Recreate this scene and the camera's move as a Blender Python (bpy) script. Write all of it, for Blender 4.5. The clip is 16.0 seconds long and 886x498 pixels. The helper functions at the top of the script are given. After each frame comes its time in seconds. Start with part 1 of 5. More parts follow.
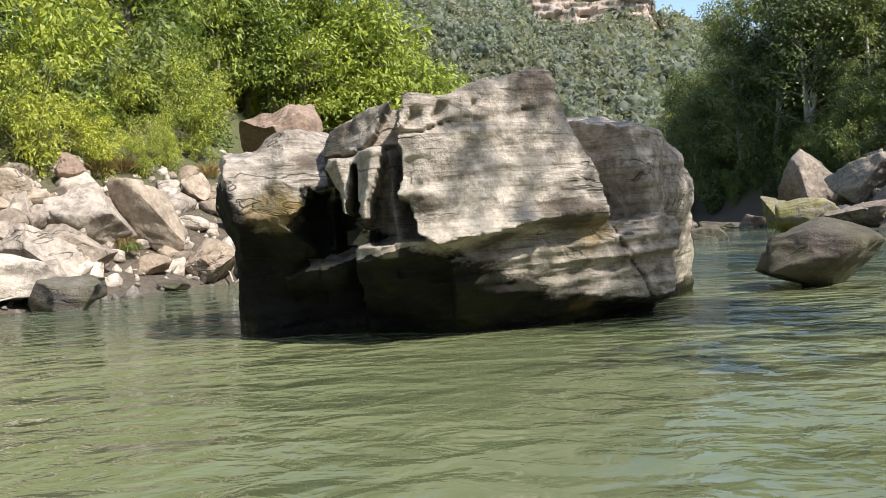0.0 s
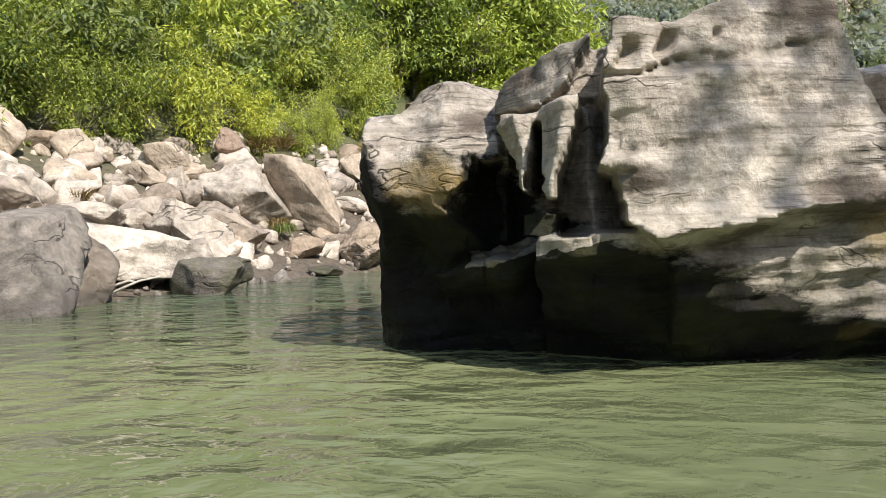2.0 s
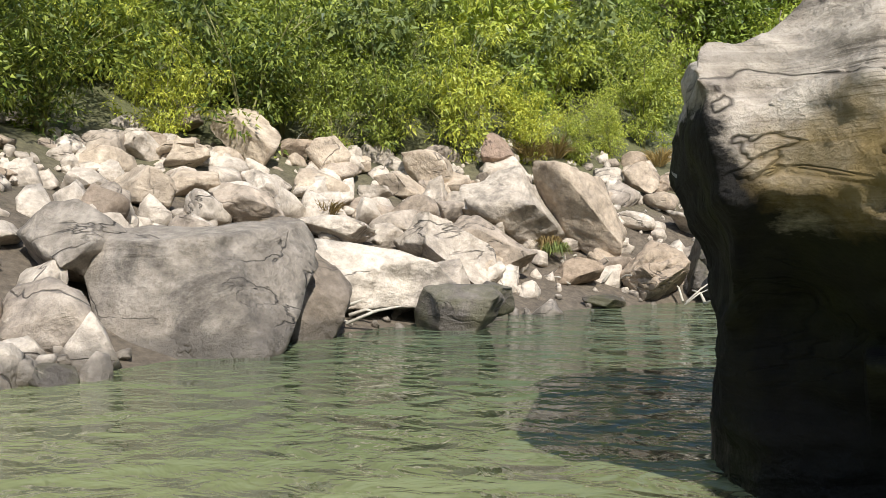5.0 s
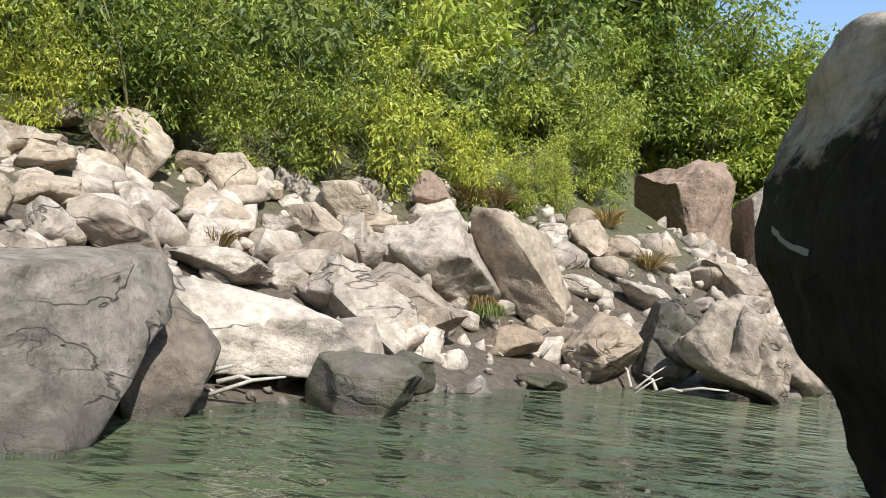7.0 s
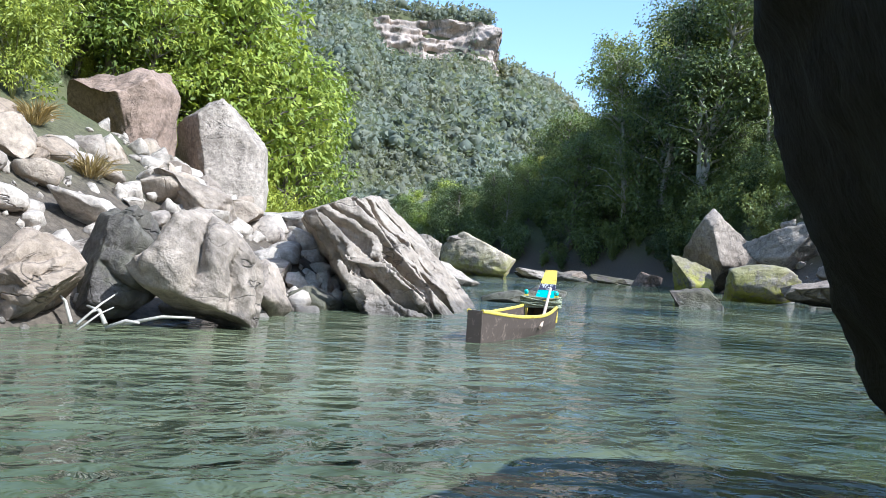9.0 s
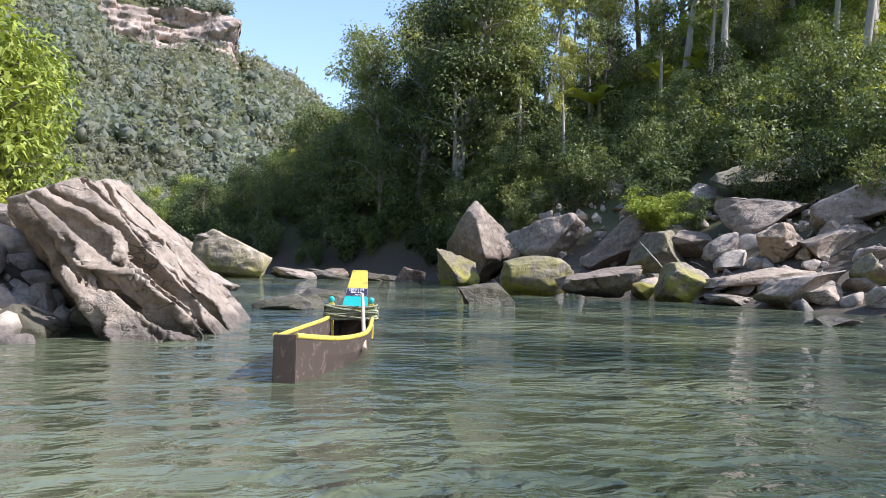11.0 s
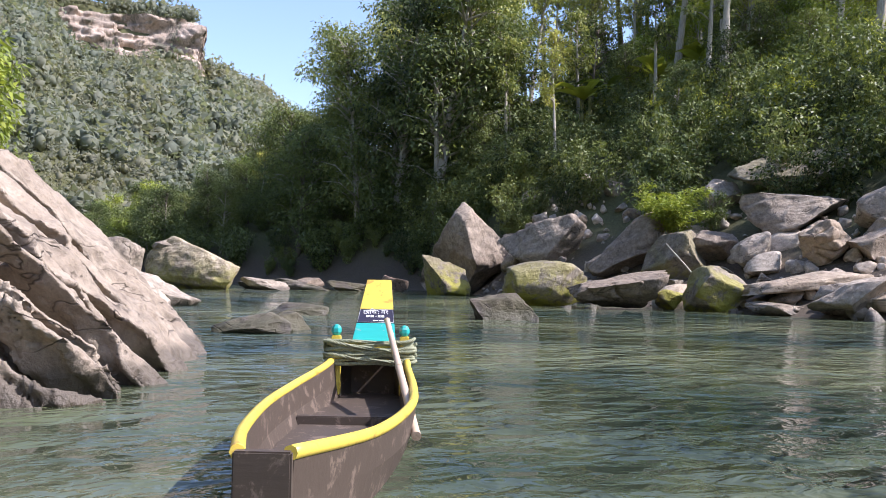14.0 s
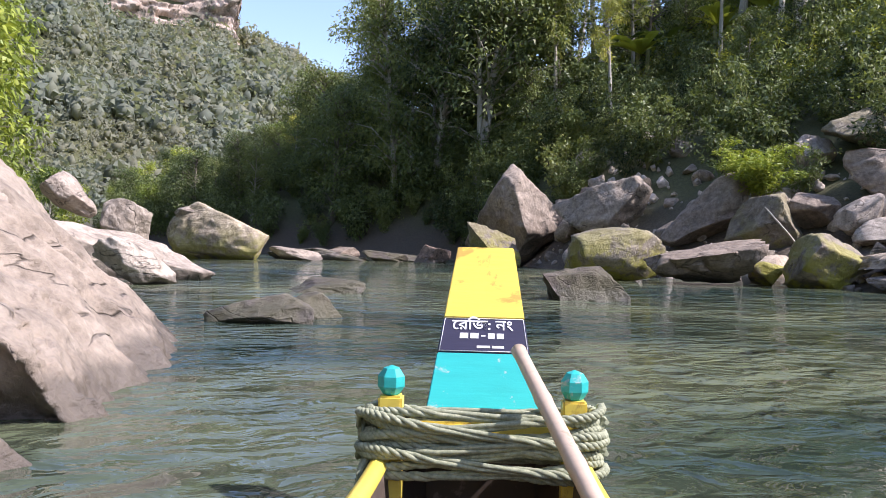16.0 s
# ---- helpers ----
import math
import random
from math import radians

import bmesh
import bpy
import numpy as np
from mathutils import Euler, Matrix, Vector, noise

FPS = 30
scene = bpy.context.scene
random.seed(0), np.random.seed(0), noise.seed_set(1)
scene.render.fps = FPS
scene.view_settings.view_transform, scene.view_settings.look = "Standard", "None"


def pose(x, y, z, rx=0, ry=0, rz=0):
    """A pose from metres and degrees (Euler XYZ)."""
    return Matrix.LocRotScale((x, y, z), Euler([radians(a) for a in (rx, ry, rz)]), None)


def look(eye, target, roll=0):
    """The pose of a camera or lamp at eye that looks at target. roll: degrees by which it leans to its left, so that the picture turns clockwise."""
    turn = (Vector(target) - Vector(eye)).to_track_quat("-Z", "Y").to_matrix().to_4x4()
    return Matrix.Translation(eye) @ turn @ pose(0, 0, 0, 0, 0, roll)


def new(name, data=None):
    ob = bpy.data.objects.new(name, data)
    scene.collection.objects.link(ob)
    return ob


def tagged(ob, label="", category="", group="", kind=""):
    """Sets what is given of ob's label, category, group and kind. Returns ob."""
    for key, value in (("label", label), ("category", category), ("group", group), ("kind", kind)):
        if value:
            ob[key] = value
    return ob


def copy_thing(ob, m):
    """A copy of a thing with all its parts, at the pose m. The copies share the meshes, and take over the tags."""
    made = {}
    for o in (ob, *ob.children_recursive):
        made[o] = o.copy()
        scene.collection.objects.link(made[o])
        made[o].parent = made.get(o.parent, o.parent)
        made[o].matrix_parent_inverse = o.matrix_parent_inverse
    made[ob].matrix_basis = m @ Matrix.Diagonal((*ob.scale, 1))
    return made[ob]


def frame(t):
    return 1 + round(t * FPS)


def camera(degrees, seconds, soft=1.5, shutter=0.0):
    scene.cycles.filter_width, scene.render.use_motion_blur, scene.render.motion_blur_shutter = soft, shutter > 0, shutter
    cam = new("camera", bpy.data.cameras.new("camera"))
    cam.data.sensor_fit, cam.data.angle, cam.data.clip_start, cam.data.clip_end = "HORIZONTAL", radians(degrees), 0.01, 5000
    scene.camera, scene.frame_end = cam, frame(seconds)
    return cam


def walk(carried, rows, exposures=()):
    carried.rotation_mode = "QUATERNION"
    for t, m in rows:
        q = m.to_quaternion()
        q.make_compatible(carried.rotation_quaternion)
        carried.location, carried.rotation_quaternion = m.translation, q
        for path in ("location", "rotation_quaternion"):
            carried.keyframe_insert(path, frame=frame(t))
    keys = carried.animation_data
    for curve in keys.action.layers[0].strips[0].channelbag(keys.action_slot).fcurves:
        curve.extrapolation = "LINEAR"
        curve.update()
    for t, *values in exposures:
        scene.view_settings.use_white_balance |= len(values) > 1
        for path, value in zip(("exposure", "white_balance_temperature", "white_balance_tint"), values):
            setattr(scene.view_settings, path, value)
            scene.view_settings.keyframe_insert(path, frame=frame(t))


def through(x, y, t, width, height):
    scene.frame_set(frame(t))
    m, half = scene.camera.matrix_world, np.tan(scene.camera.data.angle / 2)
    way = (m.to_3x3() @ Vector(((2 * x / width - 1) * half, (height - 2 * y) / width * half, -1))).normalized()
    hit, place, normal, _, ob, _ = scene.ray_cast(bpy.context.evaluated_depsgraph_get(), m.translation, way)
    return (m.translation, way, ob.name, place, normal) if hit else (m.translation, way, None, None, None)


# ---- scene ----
cam = camera(55.53, 16.0, 0.8)
PATH = [
    (0, (0.017, 0.004, 0.947), (0.042, 2.004, 0.903), -3.16),
    (0.5, (-0.008, 0.498, 0.953), (-0.038, 2.497, 0.901), -3.08),
    (1, (-0.068, 0.980, 0.953), (-0.185, 2.976, 0.896), -2.79),
    (1.5, (-0.156, 1.476, 0.958), (-0.390, 3.461, 0.897), -2.31),
    (2, (-0.275, 2.006, 0.935), (-0.630, 3.973, 0.879), -1.30),
    (2.5, (-0.425, 2.499, 0.932), (-0.884, 4.445, 0.889), -1.08),
    (3, (-0.544, 2.858, 0.942), (-1.088, 4.783, 0.947), -0.85),
    (3.5, (-0.711, 3.343, 0.987), (-1.328, 5.245, 1.041), -0.79),
    (4, (-0.859, 3.803, 0.988), (-1.553, 5.678, 1.053), -0.94),
    (4.5, (-1.039, 4.289, 0.971), (-1.862, 6.112, 0.996), -1.34),
    (4.7, (-1.112, 4.474, 0.962), (-2.008, 6.262, 0.961), -1.51),
    (5.75, (-1.580, 5.580, 1.053), (-2.625, 7.285, 1.084), 1.70),
    (6.8, (-2.130, 6.678, 1.150), (-3.028, 8.462, 1.260), 4.86),
    (7, (-2.197, 6.849, 1.150), (-3.010, 8.673, 1.255), 4.93),
    (7.5, (-2.332, 7.290, 1.146), (-2.847, 9.220, 1.246), 4.69),
    (8, (-2.483, 7.833, 1.134), (-2.654, 9.823, 1.222), 4.26),
    (8.5, (-2.585, 8.417, 1.065), (-2.407, 10.408, 1.110), 3.29),
    (9, (-2.684, 9.015, 1.019), (-2.229, 10.963, 1.040), 3.54),
    (9.5, (-2.704, 9.810, 1.013), (-2.070, 11.707, 1.034), 3.05),
    (10, (-2.598, 10.803, 1.014), (-1.797, 12.635, 1.045), 2.45),
    (10.2, (-2.535, 11.179, 1.008), (-1.678, 12.985, 1.043), 2.33),
    (11.25, (-2.232, 12.645, 1.004), (-1.193, 14.353, 1.049), 1.50),
    (12.3, (-1.791, 13.993, 0.995), (-0.701, 15.669, 1.056), 0.92),
    (12.5, (-1.697, 14.264, 0.987), (-0.607, 15.939, 1.052), 0.98),
    (13, (-1.441, 14.946, 0.975), (-0.355, 16.623, 1.051), 1.11),
    (13.5, (-1.164, 15.666, 0.972), (-0.084, 17.347, 1.050), 1.14),
    (14, (-0.865, 16.425, 0.968), (0.205, 18.114, 1.031), 1.09),
    (14.5, (-0.528, 17.228, 0.965), (0.527, 18.926, 1.004), 0.99),
    (15, (-0.146, 18.069, 0.943), (0.892, 19.778, 0.960), 0.93),
    (15.5, (0.295, 19.016, 0.929), (1.314, 20.737, 0.928), 1.02),
    (16, (0.767, 20.014, 0.930), (1.767, 21.746, 0.920), 1.19),
]
walk(cam, [(t, look(eye, target, roll)) for t, eye, target, roll in PATH], exposures=[(0, 0.62, 6400, 12), (4.5, 0.55, 6400, 10), (7, 0.47, 6200, 9), (8.5, 0.80, 5400, 9), (9.1, 0.90, 5350, 10), (10, 0.74, 5600, 16), (12.5, 0.80, 6050, 20), (16, 0.78, 6100, 25)])

# ---- light ----
SUN_AZ = 134.0      # degrees from +y towards +x
SUN_EL = 44.0
to_sun = Vector((math.sin(radians(SUN_AZ)) * math.cos(radians(SUN_EL)), math.cos(radians(SUN_AZ)) * math.cos(radians(SUN_EL)), math.sin(radians(SUN_EL))))
world = bpy.data.worlds.new("world")
scene.world = world
world.use_nodes = True
wt = world.node_tree
sky = wt.nodes.new("ShaderNodeTexSky")
sky.sky_type = "NISHITA"
sky.sun_disc = False
sky.sun_elevation = radians(SUN_EL)
sky.sun_rotation = radians(SUN_AZ)
sky.air_density, sky.dust_density, sky.ozone_density = 1.0, 1.0, 1.2
wt.nodes["Background"].inputs["Strength"].default_value = 0.17
wt.links.new(sky.outputs[0], wt.nodes["Background"].inputs["Color"])
sun_data = bpy.data.lights.new("sun", "SUN")
sun_data.energy, sun_data.angle, sun_data.color = 4.8, radians(0.53), (1.0, 0.96, 0.905)
sun = new("sun", sun_data)
sun.matrix_world = look((0, 0, 60), Vector((0, 0, 60)) - to_sun)


# ---- materials ----
class Mat:
    """A node material with short calls for its nodes."""

    def __init__(self, name, rough=0.8, metal=0.0):
        self.m = bpy.data.materials.new(name)
        self.m.use_nodes = True
        self.t = self.m.node_tree
        self.p = self.t.nodes["Principled BSDF"]
        self.p.inputs["Roughness"].default_value = rough
        self.p.inputs["Metallic"].default_value = metal

    def node(self, kind, **sets):
        n = self.t.nodes.new(kind)
        for k, v in sets.items():
            n.inputs[k].default_value = v
        return n

    def link(self, a, b):
        self.t.links.new(a, b)

    def coords(self, scale=(1, 1, 1), world_space=True, turn=(0, 0, 0)):
        mp = self.node("ShaderNodeMapping")
        mp.inputs["Scale"].default_value = scale
        mp.inputs["Rotation"].default_value = [radians(a) for a in turn]
        if world_space:
            self.link(self.node("ShaderNodeNewGeometry").outputs["Position"], mp.inputs["Vector"])
        else:
            self.link(self.node("ShaderNodeTexCoord").outputs["Object"], mp.inputs["Vector"])
        return mp.outputs[0]

    def noise(self, vec, scale, detail=6.0, rough=0.6, distortion=0.0):
        n = self.node("ShaderNodeTexNoise", Scale=scale, Detail=detail, Roughness=rough, Distortion=distortion)
        self.link(vec, n.inputs["Vector"])
        return n.outputs["Fac"]

    def ramp(self, fac, *stops):
        r = self.node("ShaderNodeValToRGB")
        while len(r.color_ramp.elements) < len(stops):
            r.color_ramp.elements.new(0.999)
        for e, (pos, col) in zip(r.color_ramp.elements, stops):
            e.position = pos
            e.color = (*col, 1) if not isinstance(col, (int, float)) else (col, col, col, 1)
        self.link(fac, r.inputs["Fac"])
        return r.outputs["Color"]

    def mix(self, fac, a, b, how="MIX"):
        n = self.t.nodes.new("ShaderNodeMix")
        n.data_type, n.blend_type = "RGBA", how
        for val, key in ((fac, 0), (a, 6), (b, 7)):
            if isinstance(val, bpy.types.NodeSocket):
                self.link(val, n.inputs[key])
            elif key == 0:
                n.inputs[0].default_value = val
            else:
                n.inputs[key].default_value = (*val, 1)
        return n.outputs[2]

    def calc(self, how, a, b=0.0):
        n = self.t.nodes.new("ShaderNodeMath")
        n.operation = how
        for i, val in enumerate((a, b)):
            if isinstance(val, bpy.types.NodeSocket):
                self.link(val, n.inputs[i])
            else:
                n.inputs[i].default_value = val
        return n.outputs[0]

    def bump(self, fac, strength=0.3, distance=0.02, after=None):
        n = self.node("ShaderNodeBump", Strength=strength, Distance=distance)
        self.link(fac, n.inputs["Height"])
        if after is not None:
            self.link(after, n.inputs["Normal"])
        return n.outputs[0]

    def height(self):
        """The height above the water, in metres."""
        s = self.t.nodes.new("ShaderNodeSeparateXYZ")
        self.link(self.node("ShaderNodeNewGeometry").outputs["Position"], s.inputs[0])
        return s.outputs["Z"]

    def done(self, color, normal=None):
        if isinstance(color, bpy.types.NodeSocket):
            self.link(color, self.p.inputs["Base Color"])
        else:
            self.p.inputs["Base Color"].default_value = (*color, 1)
        if normal is not None:
            self.link(normal, self.p.inputs["Normal"])
        return self.m


def rock_material(name, pale, mid, dark, moss=0.0, strata=0.5, tilt=(8, 6, 0), stain=0.5, grain=1.0, shade_algae=False, grit=0.7):
    m = Mat(name, 0.88)
    v = m.coords()
    big = m.noise(v, 0.45 * grain, 5, 0.6)
    fine = m.noise(v, 5.0 * grain, 8, 0.65)
    vs = m.coords((0.6 * grain, 0.6 * grain, 2.4 * grain), shade_algae, tilt)
    bands = m.noise(vs, 1.1, 4, 0.55, 1.8)
    col = m.ramp(m.calc("ADD", m.calc("MULTIPLY", big, 0.45), m.calc("MULTIPLY", fine, 0.55)), (0.34, dark), (0.48, mid), (0.62, pale))
    col = m.mix(m.calc("MULTIPLY", m.ramp(bands, (0.36, 1.0), (0.56, 0.0)), strata * 0.6), col, tuple(c * 0.55 for c in mid))
    blot = m.noise(v, 0.9 * grain, 9, 0.68, 0.6)
    col = m.mix(m.calc("MULTIPLY", m.ramp(blot, (0.52, 0.0), (0.66, 1.0)), stain), col, tuple(c * 0.42 for c in dark))
    speck = m.noise(v, 13.0, 10, 0.75)
    col = m.mix(0.5, col, m.ramp(speck, (0.34, 0.50), (0.50, 0.98), (0.66, 1.25)), "MULTIPLY")
    if shade_algae:
        lam = m.noise(m.coords((0.4, 0.4, 8.0), turn=tilt), 2.0, 5, 0.6, 0.5)
        col = m.mix(0.55, col, m.ramp(lam, (0.36, 0.55), (0.47, 1.05), (0.66, 1.2)), "MULTIPLY")
        streak = m.noise(m.coords((1.6, 1.6, 30.0), turn=tilt), 1.6, 8, 0.7, 0.3)
        patchy = m.ramp(m.noise(v, 1.1, 5, 0.6), (0.38, 0.15), (0.62, 1.0))
        col = m.mix(m.calc("MULTIPLY", m.ramp(streak, (0.36, 1.0), (0.47, 0.0)), patchy), col, (0.085, 0.068, 0.052))
    else:
        tone = m.node("ShaderNodeObjectInfo").outputs["Random"]
        col = m.mix(1.0, col, m.ramp(tone, (0.0, (0.72, 0.66, 0.60)), (0.40, (0.98, 0.96, 0.93)), (1.0, (1.15, 1.14, 1.12))), "MULTIPLY")
    # hairline joints
    joint = m.ramp(m.calc("ABSOLUTE", m.calc("SUBTRACT", m.noise(m.coords((1.0, 1.0, 1.9), turn=tilt), 0.75 * grain, 4, 0.5, 0.7), 0.5)), (0.0, 1.0), (0.010, 0.0))
    joint = m.calc("MULTIPLY", joint, m.ramp(m.noise(v, 0.7 * grain, 3), (0.46, 0.0), (0.58, 0.85)))
    col = m.mix(joint, col, tuple(c * 0.35 for c in dark))
    # damp, darker foot along the waterline
    h = m.calc("ADD", m.height(), m.calc("MULTIPLY", m.calc("SUBTRACT", m.noise(v, 2.2, 5), 0.5), 0.30))
    wet = m.ramp(h, (0.0, 1.0), (0.16, 0.85), (0.24, 0.0))
    col = m.mix(m.calc("MULTIPLY", wet, 0.75), col, (0.055, 0.045, 0.032))
    if moss:
        n = m.noise(v, 1.3, 8, 0.7)
        low = m.ramp(m.calc("MULTIPLY", h, 0.45), (0.05, 1.0), (0.75, 0.15))
        mask = m.calc("MULTIPLY", m.ramp(n, (0.42, 0.0), (0.52, 1.0)), low)
        col = m.mix(m.calc("MULTIPLY", mask, moss), col, (0.33, 0.31, 0.035) if moss > 0.5 else (0.14, 0.15, 0.03))
    if shade_algae:
        # west end and undercut foot: shade put into the colour, with olive algae streaks
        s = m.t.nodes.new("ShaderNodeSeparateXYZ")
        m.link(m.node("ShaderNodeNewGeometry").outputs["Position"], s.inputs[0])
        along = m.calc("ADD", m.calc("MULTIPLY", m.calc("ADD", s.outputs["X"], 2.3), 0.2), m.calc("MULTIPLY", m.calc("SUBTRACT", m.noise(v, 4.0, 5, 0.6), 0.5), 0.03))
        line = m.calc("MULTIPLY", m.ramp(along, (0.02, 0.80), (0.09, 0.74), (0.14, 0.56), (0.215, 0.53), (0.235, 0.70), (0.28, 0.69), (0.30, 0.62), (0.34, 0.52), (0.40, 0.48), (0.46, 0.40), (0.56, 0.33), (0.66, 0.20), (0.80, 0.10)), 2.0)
        shade_crust = m.ramp(m.calc("ADD", m.calc("MULTIPLY", m.calc("SUBTRACT", line, s.outputs["Z"]), 1.6), m.noise(m.coords((1, 1, 2.5)), 2.6, 8, 0.7)), (0.44, 0.0), (0.60, 1.0))
        # the upper edge of the lower bed is spared most of this painted shade
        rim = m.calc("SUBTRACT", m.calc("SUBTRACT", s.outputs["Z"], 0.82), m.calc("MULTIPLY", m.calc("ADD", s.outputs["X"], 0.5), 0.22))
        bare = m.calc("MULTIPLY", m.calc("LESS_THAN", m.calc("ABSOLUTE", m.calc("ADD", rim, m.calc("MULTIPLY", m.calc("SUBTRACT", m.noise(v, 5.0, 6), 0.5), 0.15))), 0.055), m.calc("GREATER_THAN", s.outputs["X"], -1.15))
        shade_crust = m.calc("MULTIPLY", shade_crust, m.calc("SUBTRACT", 1.0, m.calc("MULTIPLY", bare, 0.75)))
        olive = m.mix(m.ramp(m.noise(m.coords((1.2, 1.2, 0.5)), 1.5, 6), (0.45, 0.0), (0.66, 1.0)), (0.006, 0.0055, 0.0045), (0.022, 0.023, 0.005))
        col = m.mix(m.calc("MULTIPLY", shade_crust, 0.98), col, olive)
        m.p.inputs["Specular IOR Level"].default_value = 0.22
        # a pale scrape at eye height
        pos = s.outputs
        mark = m.calc("MULTIPLY", m.calc("LESS_THAN", m.calc("ABSOLUTE", m.calc("SUBTRACT", pos["Z"], m.calc("ADD", m.calc("ADD", -1.026, m.calc("MULTIPLY", pos["Y"], 0.26)), m.calc("MULTIPLY", m.noise(v, 9.0, 3), 0.02)))), 0.008), m.calc("LESS_THAN", m.calc("ABSOLUTE", m.calc("SUBTRACT", pos["Y"], 9.13)), 0.17))
        mark = m.calc("MULTIPLY", mark, m.calc("LESS_THAN", pos["X"], -2.0))
        col = m.mix(m.calc("MULTIPLY", mark, 0.8), col, (0.40, 0.38, 0.34))
        # ochre lichen patches
        for px, py, pz, size in ((-1.42, 7.5, 1.24, 0.30), (-1.28, 7.5, 1.20, 0.20), (1.45, 7.6, 0.95, 0.28), (1.35, 7.9, 0.35, 0.28)):
            d = m.t.nodes.new("ShaderNodeVectorMath")
            d.operation = "DISTANCE"
            m.link(m.node("ShaderNodeNewGeometry").outputs["Position"], d.inputs[0])
            d.inputs[1].default_value = (px, py, pz)
            f = m.calc("ADD", m.calc("DIVIDE", d.outputs["Value"], size), m.calc("MULTIPLY", m.calc("SUBTRACT", m.noise(v, 3.5, 6, 0.7), 0.5), 1.4))
            col = m.mix(m.ramp(f, (0.55, 0.62), (1.05, 0.0)), col, (0.24, 0.165, 0.055))
        # brown-black seepage stains
        for px, py, pz, size in ((1.20, 7.25, 1.05, 0.38), (0.55, 7.05, 0.80, 0.26), (1.0, 7.25, 2.15, 0.30), (0.0, 6.75, 1.15, 0.20), (-1.08, 7.8, 1.65, 0.24), (-0.70, 7.5, 1.90, 0.22)):
            d = m.t.nodes.new("ShaderNodeVectorMath")
            d.operation = "DISTANCE"
            m.link(m.coords((1.0, 1.0, 1.6)), d.inputs[0])
            d.inputs[1].default_value = (px, py, pz * 1.6)
            f = m.calc("ADD", m.calc("DIVIDE", d.outputs["Value"], size), m.calc("MULTIPLY", m.calc("SUBTRACT", m.noise(m.coords((1, 1, 3)), 2.6, 8, 0.72), 0.5), 2.4))
            col = m.mix(m.ramp(f, (0.45, 0.80), (1.15, 0.0)), col, (0.075, 0.055, 0.038))
    inv = m.calc("SUBTRACT", 1.0, m.calc("MULTIPLY", wet, 0.5))
    m.link(m.calc("MULTIPLY", inv, 0.9), m.p.inputs["Roughness"])
    nrm = m.bump(m.calc("SUBTRACT", m.calc("ADD", fine, m.calc("MULTIPLY", bands, 0.5)), m.calc("MULTIPLY", joint, 0.5)), 0.8, 0.09)
    nrm = m.bump(m.calc("ADD", speck, m.calc("MULTIPLY", m.noise(v, 55.0, 5, 0.7), 0.3)), grit, 0.018, nrm)
    return m.done(col, nrm)


ROCK_PALE = rock_material("pale_river_rock", (0.62, 0.545, 0.455), (0.44, 0.38, 0.305), (0.185, 0.158, 0.127), strata=0.65, stain=0.6)
ROCK_TAN = rock_material("tan_sandstone", (0.54, 0.45, 0.345), (0.40, 0.325, 0.24), (0.19, 0.15, 0.11), strata=0.5, stain=0.4)
ROCK_RED = rock_material("reddish_sandstone", (0.37, 0.27, 0.20), (0.26, 0.185, 0.135), (0.11, 0.08, 0.06), strata=0.4, stain=0.5)
ROCK_GREY = rock_material("grey_river_rock", (0.46, 0.395, 0.32), (0.31, 0.26, 0.205), (0.135, 0.11, 0.087), strata=0.55, stain=0.45)
ROCK_FLUTE = rock_material("buff_sandstone", (0.36, 0.305, 0.24), (0.27, 0.222, 0.17), (0.13, 0.105, 0.08), strata=0.3, stain=0.5, grit=0.35)
ROCK_SIDE = rock_material("tan_mossy_rock", (0.52, 0.44, 0.34), (0.36, 0.30, 0.22), (0.16, 0.13, 0.09), moss=0.7, strata=0.4, stain=0.3)
ROCK_STAIN = rock_material("stained_river_rock", (0.34, 0.30, 0.25), (0.225, 0.195, 0.158), (0.10, 0.085, 0.07), strata=0.4, stain=0.8)
ROCK_MOSS = rock_material("mossy_rock", (0.36, 0.32, 0.25), (0.22, 0.19, 0.145), (0.10, 0.085, 0.065), moss=0.95, strata=0.4, stain=0.5)
ROCK_WET = rock_material("dark_wet_rock", (0.17, 0.148, 0.125), (0.10, 0.086, 0.07), (0.045, 0.038, 0.032), moss=0.2, strata=0.5, stain=0.4)
ROCK_BIG = rock_material("banded_sandstone", (0.62, 0.54, 0.445), (0.42, 0.36, 0.285), (0.15, 0.122, 0.095), moss=0.25, strata=0.7, tilt=(4, -7, 0), stain=0.6, grain=1.5, shade_algae=True)


